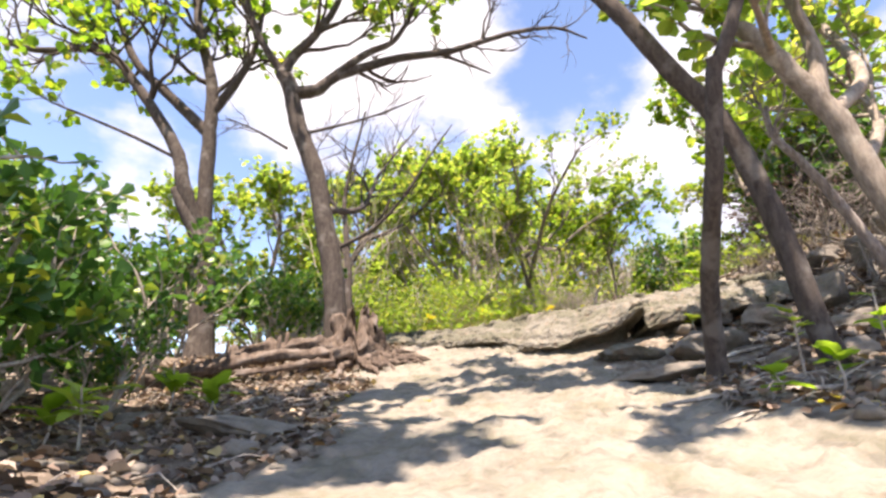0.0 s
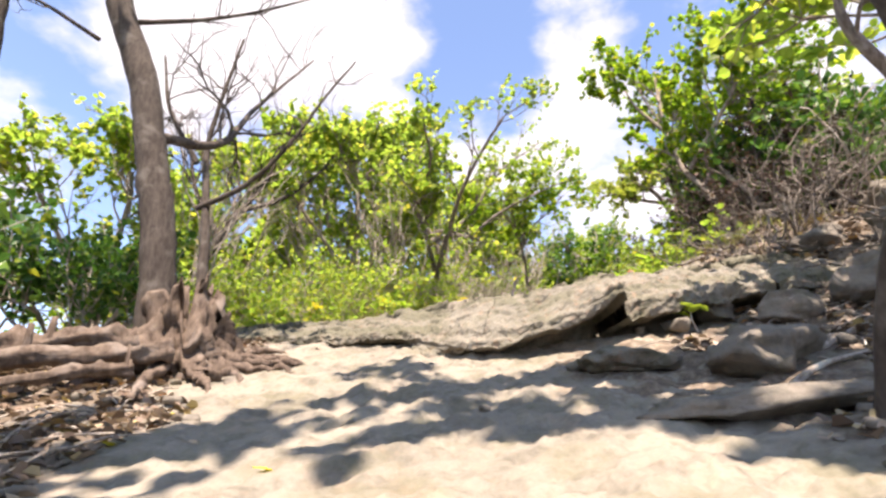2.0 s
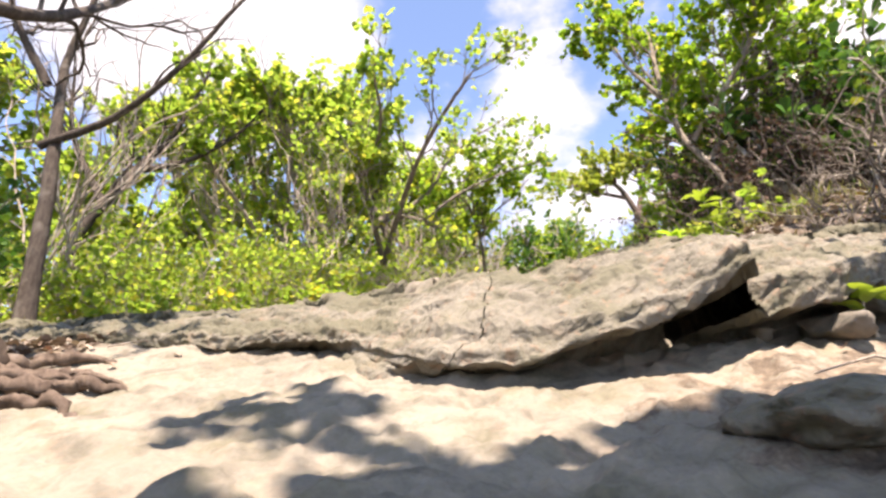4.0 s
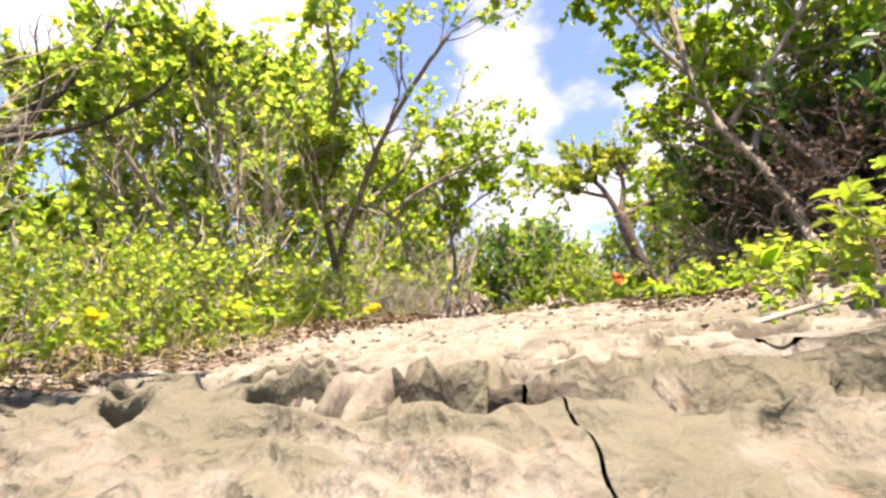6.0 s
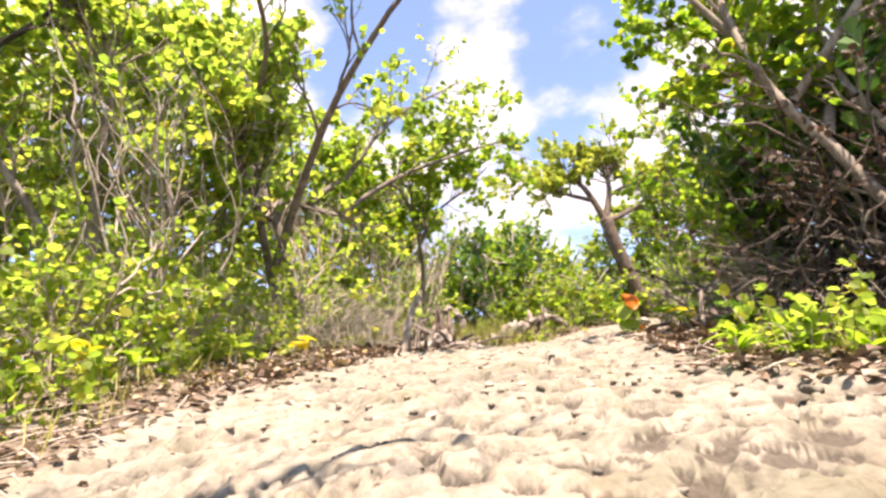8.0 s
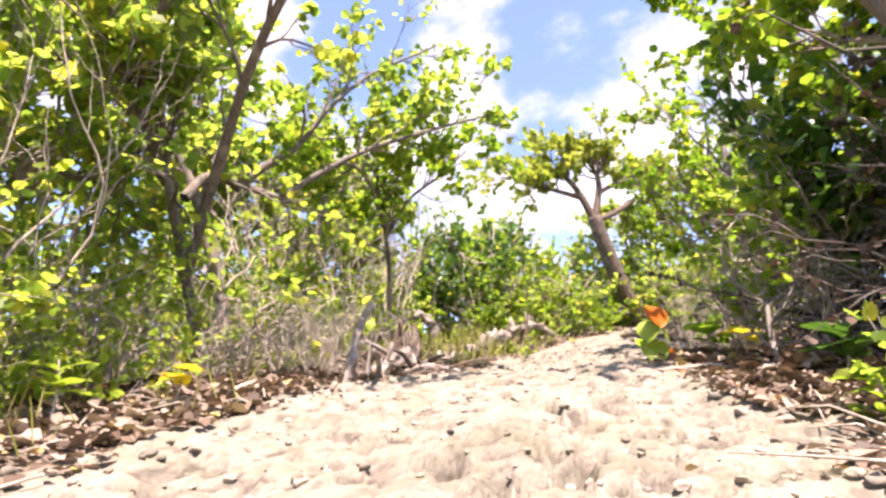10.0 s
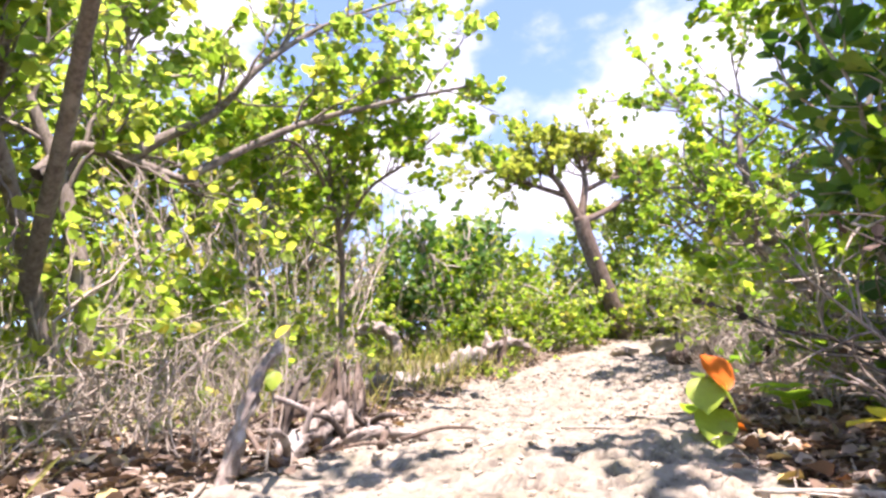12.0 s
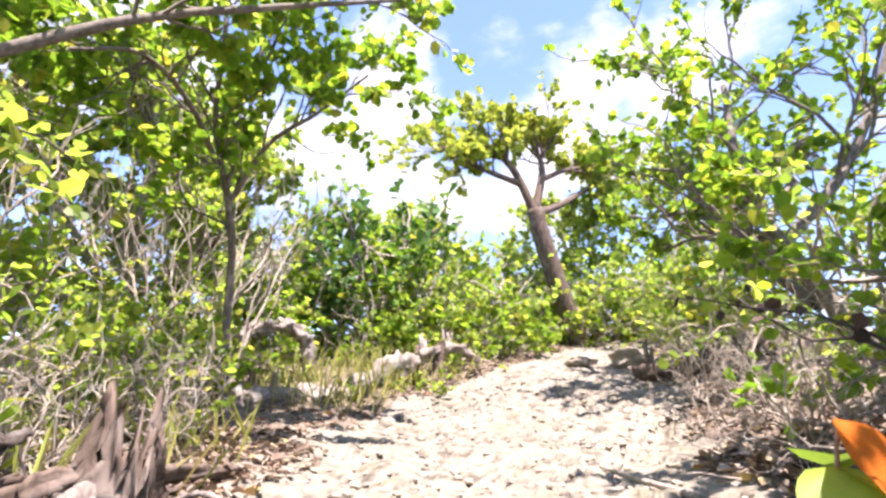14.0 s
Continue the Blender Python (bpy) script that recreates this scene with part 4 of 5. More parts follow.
tree("pale_trunk_tree", "pale slanting trunk rising out of a dark thicket", "tree", [
    ([(4.35, 6.6, 2.3), (4.6, 6.9, 2.78), (4.84, 7.2, 3.35), (4.82, 7.4, 3.83), (4.62, 7.55, 4.25), (4.62, 7.7, 4.81), (4.63, 7.8, 5.33), (4.69, 7.9, 6.1)], 0.046, 0.028, 12, 0.6, 2, 0.5),
    ([(5.2, 6.9, 3.0), (5.25, 7.0, 3.5), (5.05, 7.2, 3.95), (4.95, 7.3, 4.3), (4.98, 7.35, 4.7)], 0.05, 0.018, 8, 0.5, 1, 0.5),
    ([(4.8, 7.4, 3.9), (5.3, 7.5, 4.6), (5.9, 7.5, 5.2), (6.4, 7.4, 5.8)], 0.04, 0.02, 18, 0.8, 2, 0.2),
    ([(4.65, 7.75, 4.9), (4.3, 7.9, 5.4), (4.2, 8.0, 5.8)], 0.03, 0.01, 4, 0.5, 2, 0.3),
    ([(4.7, 7.5, 4.2), (5.0, 7.0, 4.9), (5.2, 6.6, 5.5), (5.5, 6.3, 6.0)], 0.035, 0.012, 20, 0.6, 2, 0.2),
    ([(4.64, 7.75, 4.9), (5.1, 8.1, 5.2), (5.5, 8.5, 5.4), (5.9, 8.9, 5.6)], 0.035, 0.012, 20, 0.6, 2, 0.2),
], 112, M_BARK_PALE, M_MID, 0.07, 9)

tree("arching_tree", "slender grey-stemmed tree with green leaves hanging over the path", "tree", [
    ([(4.5, 13.4, 3.3), (4.45, 13.4, 4.1), (4.37, 13.26, 4.65), (4.21, 13.04, 5.05), (4.0, 12.8, 5.5), (3.9, 12.5, 6.2)], 0.04, 0.02, 12, 0.6, 2, 0.35),
    ([(4.25, 13.1, 4.95), (4.4, 12.7, 5.4), (4.67, 12.42, 5.65), (4.97, 12.17, 6.0)], 0.025, 0.01, 14, 0.5, 2, 0.25),
    ([(4.1, 12.95, 5.2), (3.75, 12.4, 5.35), (3.4, 12.0, 5.35), (3.07, 11.79, 5.1)], 0.025, 0.01, 14, 0.5, 2, 0.2),
    ([(4.0, 12.8, 5.5), (4.2, 12.4, 5.9), (4.25, 12.18, 6.2)], 0.02, 0.008, 9, 0.5, 2, 0.2),
], 117, M_BARK_GREY, M_MID, 0.075, 4.6)

tree("dead_sapling", "bleached dead sapling with bare forked twigs on the bank", "sapling", [
    ([(4.5, 8.33, 2.75), (4.56, 8.37, 2.95), (4.62, 8.4, 3.12)], 0.016, 0.012, 2, 0.25, 1, 0.3),
    ([(4.62, 8.4, 3.1), (4.52, 8.5, 3.25), (4.42, 8.62, 3.45)], 0.010, 0.004, 5, 0.2, 1, 0.3),
    ([(4.62, 8.4, 3.1), (4.78, 8.36, 3.2), (4.98, 8.34, 3.32)], 0.011, 0.004, 6, 0.22, 1, 0.2),
    ([(4.58, 8.38, 3.0), (4.72, 8.3, 3.2), (4.8, 8.26, 3.42)], 0.009, 0.004, 4, 0.2, 1, 0.3),
    ([(4.53, 8.35, 2.85), (4.42, 8.4, 2.98), (4.3, 8.5, 3.1)], 0.008, 0.004, 3, 0.18, 1, 0.3),
], 118, M_DEAD)

tree("umbrella_tree", "slanting brown tree with a flat bright-leaved crown", "tree", [
    ([(11.1, 15.2, 4.5), (10.8, 15.2, 5.2), (10.48, 15.2, 5.84), (10.11, 15.2, 6.68), (9.99, 15.2, 7.12)], 0.19, 0.16, 0, 0, 0, 1),
    ([(10.0, 15.2, 7.05), (10.5, 15.2, 7.3), (10.98, 15.2, 7.61), (11.7, 15.2, 8.1), (12.5, 15.2, 8.5), (13.5, 15.2, 9.0)], 0.08, 0.03, 10, 0.6, 2, 0.4),
    ([(9.98, 15.2, 7.05), (9.6, 15.3, 7.8), (9.3, 15.4, 8.1), (8.9, 15.5, 8.3)], 0.09, 0.03, 15, 0.6, 2, 0.5),
    ([(10.0, 15.2, 7.1), (10.2, 15.2, 7.9), (10.3, 15.3, 8.3), (10.4, 15.3, 8.6)], 0.09, 0.03, 15, 0.6, 2, 0.5),
    ([(10.2, 15.2, 7.8), (10.9, 15.1, 8.2), (11.6, 15.0, 8.4)], 0.06, 0.025, 12, 0.6, 2, 0.4),
    ([(9.7, 15.3, 7.6), (8.9, 15.4, 7.7), (8.0, 15.5, 7.9)], 0.06, 0.025, 11, 0.6, 2, 0.4),
], 113, M_ROOT, M_OLIVE, 0.11, 5)

tree("broad_tree", "leafy green tree leaning over the path's bank", "tree", [
    ([(8.6, 10.2, 3.6), (8.5, 10.4, 4.3), (8.4, 10.7, 5.0), (8.4, 10.9, 5.8), (8.6, 11.0, 6.8)], 0.10, 0.03, 15, 1.0, 2, 0.25),
    ([(8.4, 10.6, 4.6), (8.0, 11.0, 5.2), (7.9, 11.3, 5.8)], 0.05, 0.02, 8, 0.7, 2, 0.25),
    ([(8.4, 10.7, 4.8), (8.9, 10.2, 5.6), (9.2, 9.8, 6.6), (9.4, 9.6, 7.6)], 0.06, 0.02, 12, 1.0, 2, 0.25),
    ([(8.5, 10.5, 4.3), (9.2, 11.2, 5.0), (9.8, 11.8, 5.8), (10.2, 12.0, 6.8)], 0.06, 0.02, 12, 1.0, 2, 0.25),
], 114, M_BARK_GREY, M_MID, 0.08, 7.5)

# ---------------------------------------------------------------- thickets: a few bushes, set out again and again
dark_bush = shrub("dense_bush", "dense dark green bush of glossy leaves", 201, 7, 2.2, 0.03, 2, M_TWIG, M_DARK, 0.115, 11, WEDGE, lean=0.7)
light_bush = shrub("leafy_bush", "loose yellow-green bush with thin grey stems", 202, 8, 2.4, 0.022, 2, M_TWIG, M_LIGHT, 0.068, 8, lean=0.6, wander=0.36)
mid_bush = shrub("green_bush", "upright green bush with many thin stems", 203, 8, 2.8, 0.025, 2, M_TWIG, M_MID, 0.075, 9, lean=0.5, wander=0.34)
twiggy = shrub("twiggy_bush", "tangled grey leafless bush", 204, 9, 1.8, 0.016, 2, M_TWIG, None, 0, 0, lean=0.6, wander=0.4)
# built like twiggy, in darker bark that stands in for the thicket's shade
shaded_bush = shrub("shaded_bush", "tangled leafless bush on the bank, shade put into its dark bark", 210, 9, 1.8, 0.016, 2, M_BARK_GREY, None, 0, 0, lean=0.6, wander=0.4)
whips = shrub("bare_saplings", "thin leafless upright saplings", 205, 7, 4.2, 0.022, 2, M_TWIG, None, 0, 0, lean=0.25, lift=0.14)
bramble = shrub("tangled_thicket", "dark tangle of dead brown branches and withered leaves", 207, 12, 2.4, 0.018, 2, M_BARK, M_WITHER, 0.032, 8, lean=0.6, wander=0.4, kids=(4, 6))
low_weed = shrub("low_weed", "low weed with small yellow-green leaves", 206, 7, 0.6, 0.006, 1, M_TWIG, M_LIGHT, 0.05, 6, lean=0.7, category="plant")

undergrowth = shrub("undergrowth", "low bushy undergrowth with small yellow-green leaves", 208, 9, 1.0, 0.008, 2, M_TWIG, M_LIGHT, 0.042, 5, lean=0.8, category="plant")

hedge = shrub("low_bush", "low dense green bush closing the end of the path", 209, 9, 1.0, 0.009, 2, M_BARK_GREY, M_MID, 0.05, 6, lean=0.8, category="shrub", wander=0.34)

rng = np.random.default_rng(7)


def scatter(ob, places, smin, smax):
    for n, (x, y, k) in enumerate(places):
        s = k * rng.uniform(smin, smax)
        t = rng.uniform(0, 360)
        put(ob, x, y, t, s) if n == 0 else put_copy(ob, x, y, t, s)


scatter(dark_bush, [(-2.75, 3.3, 0.9), (-2.5, 4.4, 0.85), (-3.5, 4.2, 1.1), (-2.15, 2.2, 0.95), (-4.4, 5.2, 1.1), (-3.6, 7.4, 0.9), (-2.3, 8.3, 0.75), (-4.6, 8.6, 1.1),
                    (5.7, 7.3, 1.1), (6.3, 8.2, 1.2), (6.2, 6.5, 1.2), (7.2, 7.4, 1.3), (5.6, 5.6, 1.0), (7.0, 15.9, 1.5), (-1.8, 6.5, 0.6), (-2.3, 7.0, 0.8), (-2.7, 1.3, 0.8), (-3.2, 2.4, 0.9), (-1.95, 3.2, 0.45), (6.6, 15.4, 0.9), (5.9, 7.9, 1.25)], 0.9, 1.1)
scatter(light_bush, [(-0.9, 9.3, 0.75), (0.4, 9.6, 0.8), (-1.7, 10.6, 0.9), (0.9, 10.7, 0.6), (-0.2, 12.0, 1.1), (1.6, 12.8, 1.1), (3.0, 12.4, 0.7), (3.1, 13.2, 0.8), (4.2, 14.9, 0.8), (4.9, 15.6, 0.95), (-2.8, 12.2, 1.2), (3.4, 14.5, 0.9), (4.3, 15.2, 1.0), (-3.5, 14.0, 1.5), (0.6, 12.9, 1.3), (-1.0, 14.8, 1.6), (2.0, 14.8, 1.5), (3.2, 15.4, 1.4), (-2.0, 9.2, 0.6), (0.9, 9.9, 0.45),
                     (3.5, 12.3, 0.6), (2.0, 11.5, 0.8), (11.6, 14.9, 1.0), (11.2, 13.4, 0.8), (9.2, 16.8, 1.5), (11.9, 16.2, 1.2), (11.9, 14.4, 0.9), (9.0, 16.0, 1.0), (8.6, 15.6, 0.8), (12.6, 15.2, 1.1), (10.2, 16.2, 1.2), (7.6, 14.6, 0.7), (8.2, 15.4, 1.2), (12.2, 14.0, 0.9), (11.0, 12.8, 1.0), (9.6, 11.6, 0.9), (13.5, 16, 1.3), (8.9, 10.3, 1.1), (0.9, 14.5, 1.3), (2.6, 16.0, 1.2)], 0.9, 1.15)
scatter(mid_bush, [(6.9, 9.2, 0.85), (5.6, 8.6, 0.7), (12.0, 15.6, 0.9), (11.4, 16.6, 1.0), (12.9, 14.6, 0.9), (9.6, 16.4, 0.9), (10.6, 16.6, 0.9), (6.2, 16.5, 1.2), (7.9, 16.4, 1.2), (7.4, 15.3, 0.95), (5.4, 16.6, 1.1), (2.2, 13.4, 1.0), (0.2, 13.6, 1.0), (-2.2, 14.4, 1.2), (4.6, 16.6, 0.9), (8.4, 17.6, 1.4), (10.5, 17.5, 1.3), (4.0, 18.0, 1.5), (-0.5, 16.5, 1.6), (12.8, 17.5, 1.2), (14.5, 14.5, 1.2), (12.5, 11.5, 1.2), (10.2, 9.6, 1.2), (8.6, 8.4, 1.2), (-5.2, 11.0, 1.2), (-6.0, 7.0, 1.3), (6.5, 18.6, 1.1), (1.4, 17.5, 1.2), (-5.0, 15, 1.3)], 0.9, 1.15)
scatter(twiggy, [(5.5, 9.2, 0.55), (4.9, 8.3, 0.5), (2.7, 11.2, 0.7), (3.2, 11.9, 0.6), (1.7, 11.2, 0.5), (5.0, 14.4, 0.7), (0.9, 11.9, 1.0), (6.4, 14.8, 0.7), (8.8, 15.0, 0.7), (6.3, 9.5, 0.7), (7.0, 10.2, 0.6), (3.9, 11.9, 0.5), (2.4, 10.9, 0.5), (1.9, 10.7, 0.4), (1.2, 10.9, 0.8), (3.6, 11.5, 0.5), (2.55, 10.5, 0.5), (2.9, 10.9, 0.55), (3.3, 11.2, 0.5), (4.0, 12.6, 0.6), (2.1, 10.3, 0.45), (1.6, 10.1, 0.5), (2.5, 11.4, 0.6), (2.9, 10.5, 0.4), (2.75, 10.2, 0.35), (1.4, 10.5, 0.6), (3.15, 11.5, 0.55), (6.6, 10.0, 0.6), (7.3, 10.9, 0.7), (6.9, 10.4, 0.5), (7.9, 11.4, 0.6)], 0.9, 1.1)
scatter(shaded_bush, [(5.1, 7.9, 1.0), (5.4, 7.0, 1.1), (3.3, 3.9, 0.9), (3.8, 5.2, 1.0), (5.0, 6.9, 1.2), (5.0, 7.5, 1.1), (5.7, 8.8, 1.2), (3.0, 4.9, 0.8), (4.4, 5.6, 1.0)], 0.9, 1.1)
scatter(bramble, [(5.35, 7.3, 1.15), (5.5, 6.6, 1.15), (5.9, 7.2, 1.3), (6.9, 7.4, 1.5), (6.5, 6.8, 1.5)], 0.95, 1.05)
scatter(whips, [(-1.7, 8.7, 0.9), (0.9, 9.9, 0.8), (2.9, 13.0, 0.9), (3.9, 14.4, 0.9), (-0.4, 11.2, 0.9), (4.6, 13.9, 0.8), (5.6, 15.6, 0.9), (11.9, 13.0, 0.9)], 0.9, 1.1)
scatter(undergrowth, [(-0.6, 9.7, 1.4), (0.2, 10.2, 1.4), (-1.2, 10.2, 1.5), (1.0, 10.6, 1.2), (-2.0, 9.0, 1.3), (-0.5, 8.2, 0.9), (0.2, 8.6, 0.9), (0.7, 9.2, 0.9), (-1.0, 8.6, 1.0), (-0.2, 9.2, 1.0), (1.2, 9.8, 0.9), (-1.6, 8.1, 0.9), (0.5, 9.9, 1.0), (1.8, 10.3, 0.8), (-1.3, 9.4, 1.0)], 0.9, 1.1)
for x, y, k in ((-2.7, 13.0, 0.7), (0.1, 13.8, 1.35), (3.8, 15.4, 1.1), (5.2, 16.8, 1.1), (-1.6, 15.2, 1.5), (1.4, 15.6, 1.5), (-4.0, 11.6, 1.2), (9.2, 17.6, 0.9), (12.8, 16.6, 1.0), (13.6, 14.8, 1.0)):
    put_copy(bushy, x, y, rng.uniform(0, 360), k * rng.uniform(0.95, 1.05))
scatter(hedge, [(5.4, 15.0, 1.3), (6.0, 15.6, 1.5), (6.8, 14.9, 1.2), (7.4, 14.9, 1.4), (7.9, 15.2, 1.5), (8.5, 15.0, 1.3), (9.1, 15.4, 1.6), (9.8, 15.6, 1.5), (10.4, 15.7, 1.5), (11.6, 15.6, 1.6), (12.2, 15.0, 1.5), (12.0, 14.0, 1.4), (11.6, 13.2, 1.3), (12.8, 14.2, 1.6), (10.9, 12.4, 1.2), (10.2, 11.6, 1.2), (12.9, 16.0, 1.8), (4.6, 14.6, 1.2), (3.9, 14.0, 1.2), (3.0, 13.2, 1.2), (2.2, 12.6, 1.1)], 0.9, 1.1)
scatter(low_weed, [(-0.6, 7.7, 0.9), (0.1, 8.2, 1.0), (0.5, 8.8, 1.0), (-1.0, 8.6, 1.2), (0.9, 9.2, 1.0), (3.6, 7.0, 0.8), (3.9, 7.3, 1.0), (3.7, 6.5, 0.9), (4.2, 7.7, 0.9), (4.0, 6.2, 1.0), (1.7, 10.2, 0.9), (4.3, 6.9, 1.1), (-0.3, 9.0, 1.1),
                   (2.6, 5.6, 0.7), (2.9, 5.9, 0.8), (3.3, 6.1, 0.8), (1.4, 9.6, 0.8), (6.4, 13.4, 0.8), (5.8, 13.6, 0.7), (-1.5, 7.5, 1.0), (-0.5, 6.9, 0.8), (2.4, 5.2, 0.5)], 0.85, 1.2)

# ---------------------------------------------------------------- stumps, roots and logs
def gnarled(name, x, y, r, height, seed, material, label, roots, root_len, lean=(0, 0), jag=0.25, flutes=5):
    """A rotten stump: fluted body with a torn top, and roots that snake over the ground."""
    rng = np.random.default_rng(seed)
    z = spot(x, y) - 0.06
    root = root_at(name, x, y, z, label, "stump")
    n, m = 72, 26
    a = np.linspace(0, 2 * np.pi, n, endpoint=False)[None]
    h = np.linspace(0, 1, m)[:, None]
    rad = r * (1 + 1.0 * (1 - h) ** 2) * (1 + 0.18 * np.sin(flutes * a + 2.2 * h) + 0.12 * np.sin(11 * a + 3 * h + 1) + 0.08 * np.sin(23 * a + 4 * h) + 0.6 * fbm(np.cos(a) * 3 + 5 + h, np.sin(a) * 3 + 3 * h, 4, seed, 0.6))
    top = height * (1 + jag * 1.6 * fbm(np.cos(a) * 3 + 9, np.sin(a) * 3, 3, seed + 4))
    zz = h * top
    px, py = rad * np.cos(a) + lean[0] * h, rad * np.sin(a) + lean[1] * h
    outer = np.stack([px, py, np.broadcast_to(zz, px.shape)], -1).reshape(-1, 3)
    inner = np.stack([0.55 * px[-1] + 0.45 * lean[0], 0.55 * py[-1] + 0.45 * lean[1], 0.55 * zz[-1] + 0 * px[-1]], -1)
    v = np.vstack([outer, inner, [[lean[0], lean[1], 0.45 * height]]])
    j = np.arange(n)
    q = [np.stack([k * n + j, k * n + (j + 1) % n, (k + 1) * n + (j + 1) % n, (k + 1) * n + j], -1) for k in range(m)]
    tri = np.stack([m * n + j, m * n + (j + 1) % n, np.full(n, (m + 1) * n)], -1)
    link_mesh("body", v, [np.concatenate(q), tri], material, root)
    for k in range(roots):
        ang = 2 * np.pi * k / roots + rng.uniform(-0.3, 0.3)
        pts, d = [], np.array([math.cos(ang), math.sin(ang)])
        p = np.array([x, y]) + d * r * 0.6
        steps = 7
        for s in range(steps):
            g = spot(p[0], p[1]) - z
            pts.append((p[0] - x, p[1] - y, g + (0.16 * height * (1 - s / steps) ** 2 + 0.015) * (s < steps - 1) - 0.03 * (s == steps - 1)))
            d = unit(d + rng.normal(0, 0.28, 2))
            p = p + d * root_len * rng.uniform(0.7, 1.2) / steps
        w = Wood()
        line = bent(pts, 5, 0.006, rng)
        w.add(line, np.linspace(r * 0.25, r * 0.05, len(line)) * (1 + rng.normal(0, 0.08, len(line))), 10, 0.9, seed + k)
        w.link("root", material, root)
    return root


def log(name, pts, r0, r1, seed, material, label, stubs=2, category="log", sides=12):
    """A lying trunk or stick with closed ends and broken-off side branches."""
    rng = np.random.default_rng(seed)
    line = bent(pts, 12 if r0 > 0.02 else 5, 0.03 * r0, rng)
    o = line[0].copy()
    root = root_at(name, *o, label, category)
    rad = np.linspace(r0, r1, len(line)) * (1 + rng.normal(0, 0.07, len(line)) + 0.45 * vnoise(np.arange(len(line)) * 0.4, np.full(len(line), 1.3), seed))
    line = np.vstack([line[0], line, line[-1]])
    rad = np.r_[0.001, rad, 0.001]
    w = Wood()
    w.add(line, rad, sides + 6 if r0 > 0.02 else sides, 1.3 if r0 > 0.02 else 0, seed)
    w.link("trunk", material, root, o)
    for _ in range(stubs):
        i = rng.integers(2, len(line) - 2)
        d = unit(np.cross(line[i + 1] - line[i - 1], rng.normal(0, 1, 3)) + np.array([0, 0, 0.4]))
        s = Wood()
        ln = rng.uniform(2.5, 5) * rad[i]
        s.add([line[i], line[i] + d * ln * 0.6, line[i] + d * ln, line[i] + d * ln * 1.02], [rad[i] * 0.5, rad[i] * 0.36, rad[i] * 0.28, 0.001], 7)
        s.link("stub", material, root, o)
    return root


gnarled("root_stump", -0.80, 5.12, 0.17, 0.46, 11, M_ROOT, "weathered reddish stump with roots gripping the rock", 17, 0.8, (-0.04, 0.02), 0.55)
log("fallen_log", [(-2.0, 4.55, 0.93), (-1.7, 4.62, 1.1), (-1.35, 4.72, 1.18), (-1.0, 4.9, 1.24)], 0.05, 0.07, 21, M_ROOT, "pale barkless log lying against the stump")
log("fallen_log", [(-2.3, 4.35, 0.84), (-1.85, 4.4, 0.95), (-1.5, 4.5, 1.05), (-1.1, 4.7, 1.12), (-0.8, 4.85, 1.16)], 0.035, 0.05, 22, M_ROOT, "brown half-rotten log among leaf litter", 3)
log("fallen_log", [(-1.6, 4.3, 0.9), (-1.2, 4.45, 0.98), (-0.9, 4.6, 1.05)], 0.022, 0.03, 23, M_ROOT, "grey weathered stick of driftwood", 2)
log("long_log", [(4.1, 13.55, spot(4.1, 13.55)), (4.8, 13.65, 3.42), (5.62, 13.7, 3.56), (6.27, 13.72, 3.84), (6.75, 13.75, 4.02)], 0.10, 0.085, 24, M_DEAD, "long bleached fallen trunk beside the path", 4)
log("fallen_log", [(8.39, 12.28, spot(8.39, 12.28) + 0.05), (8.51, 11.87, spot(8.51, 11.87) + 0.12), (8.63, 11.46, spot(8.63, 11.46) + 0.14)], 0.07, 0.09, 28, M_ROOT, "reddish-brown fallen trunk at the path's far edge", 3)
gnarled("torn_root", 6.75, 13.85, 0.14, 0.36, 25, M_ROOT, "dark torn root plate of a fallen tree", 5, 0.4, (0.05, -0.05), 0.5)
log("dead_limb", [(6.6, 13.7, 4.0), (6.9, 13.65, 4.13), (7.2, 13.7, 4.12), (7.45, 13.75, 4.02)], 0.05, 0.035, 26, M_DEAD, "crooked pale dead limb on the log", 2)
log("curved_log", [(4.55, 14.2, spot(4.55, 14.2)), (4.82, 14.3, 4.06), (5.07, 14.3, 4.22), (5.3, 14.3, 4.25), (5.5, 14.3, 4.14), (5.6, 14.3, spot(5.6, 14.3))], 0.06, 0.075, 27, M_DEAD, "smooth bleached curved root arching over scrub", 1)
gnarled("rotten_stump", 3.52, 10.66, 0.085, 0.34, 31, M_ROOT, "weathered splintered stump beside the path", 11, 0.5, (0.04, -0.03), 0.6, 7)
log("driftwood", [(3.05, 10.02, spot(3.05, 10.02) + 0.03), (3.2, 10.15, 2.92), (3.35, 10.3, 3.0), (3.45, 10.45, 3.02)], 0.036, 0.04, 32, M_DEAD, "grey broken log end, bleached at the break", 1)
log("driftwood", [(3.3, 10.25, spot(3.3, 10.25) + 0.03), (3.55, 10.3, 2.93), (3.8, 10.35, 2.93), (4.0, 10.5, spot(4.0, 10.5) + 0.01)], 0.024, 0.016, 33, M_DEAD, "peeled pale branch lying on the rock", 1)
log("driftwood", [(3.2, 10.6, spot(3.2, 10.6) + 0.1), (3.45, 10.7, 3.08), (3.75, 10.95, 3.06), (4.1, 11.3, spot(4.1, 11.3) + 0.02)], 0.03, 0.02, 34, M_ROOT, "brown crooked root from the stump", 2)
log("driftwood", [(3.15, 10.45, spot(3.15, 10.45)), (3.22, 10.5, 3.12), (3.3, 10.55, 3.2)], 0.035, 0.012, 35, M_BARK, "dark upright splinter of rotten wood", 0)
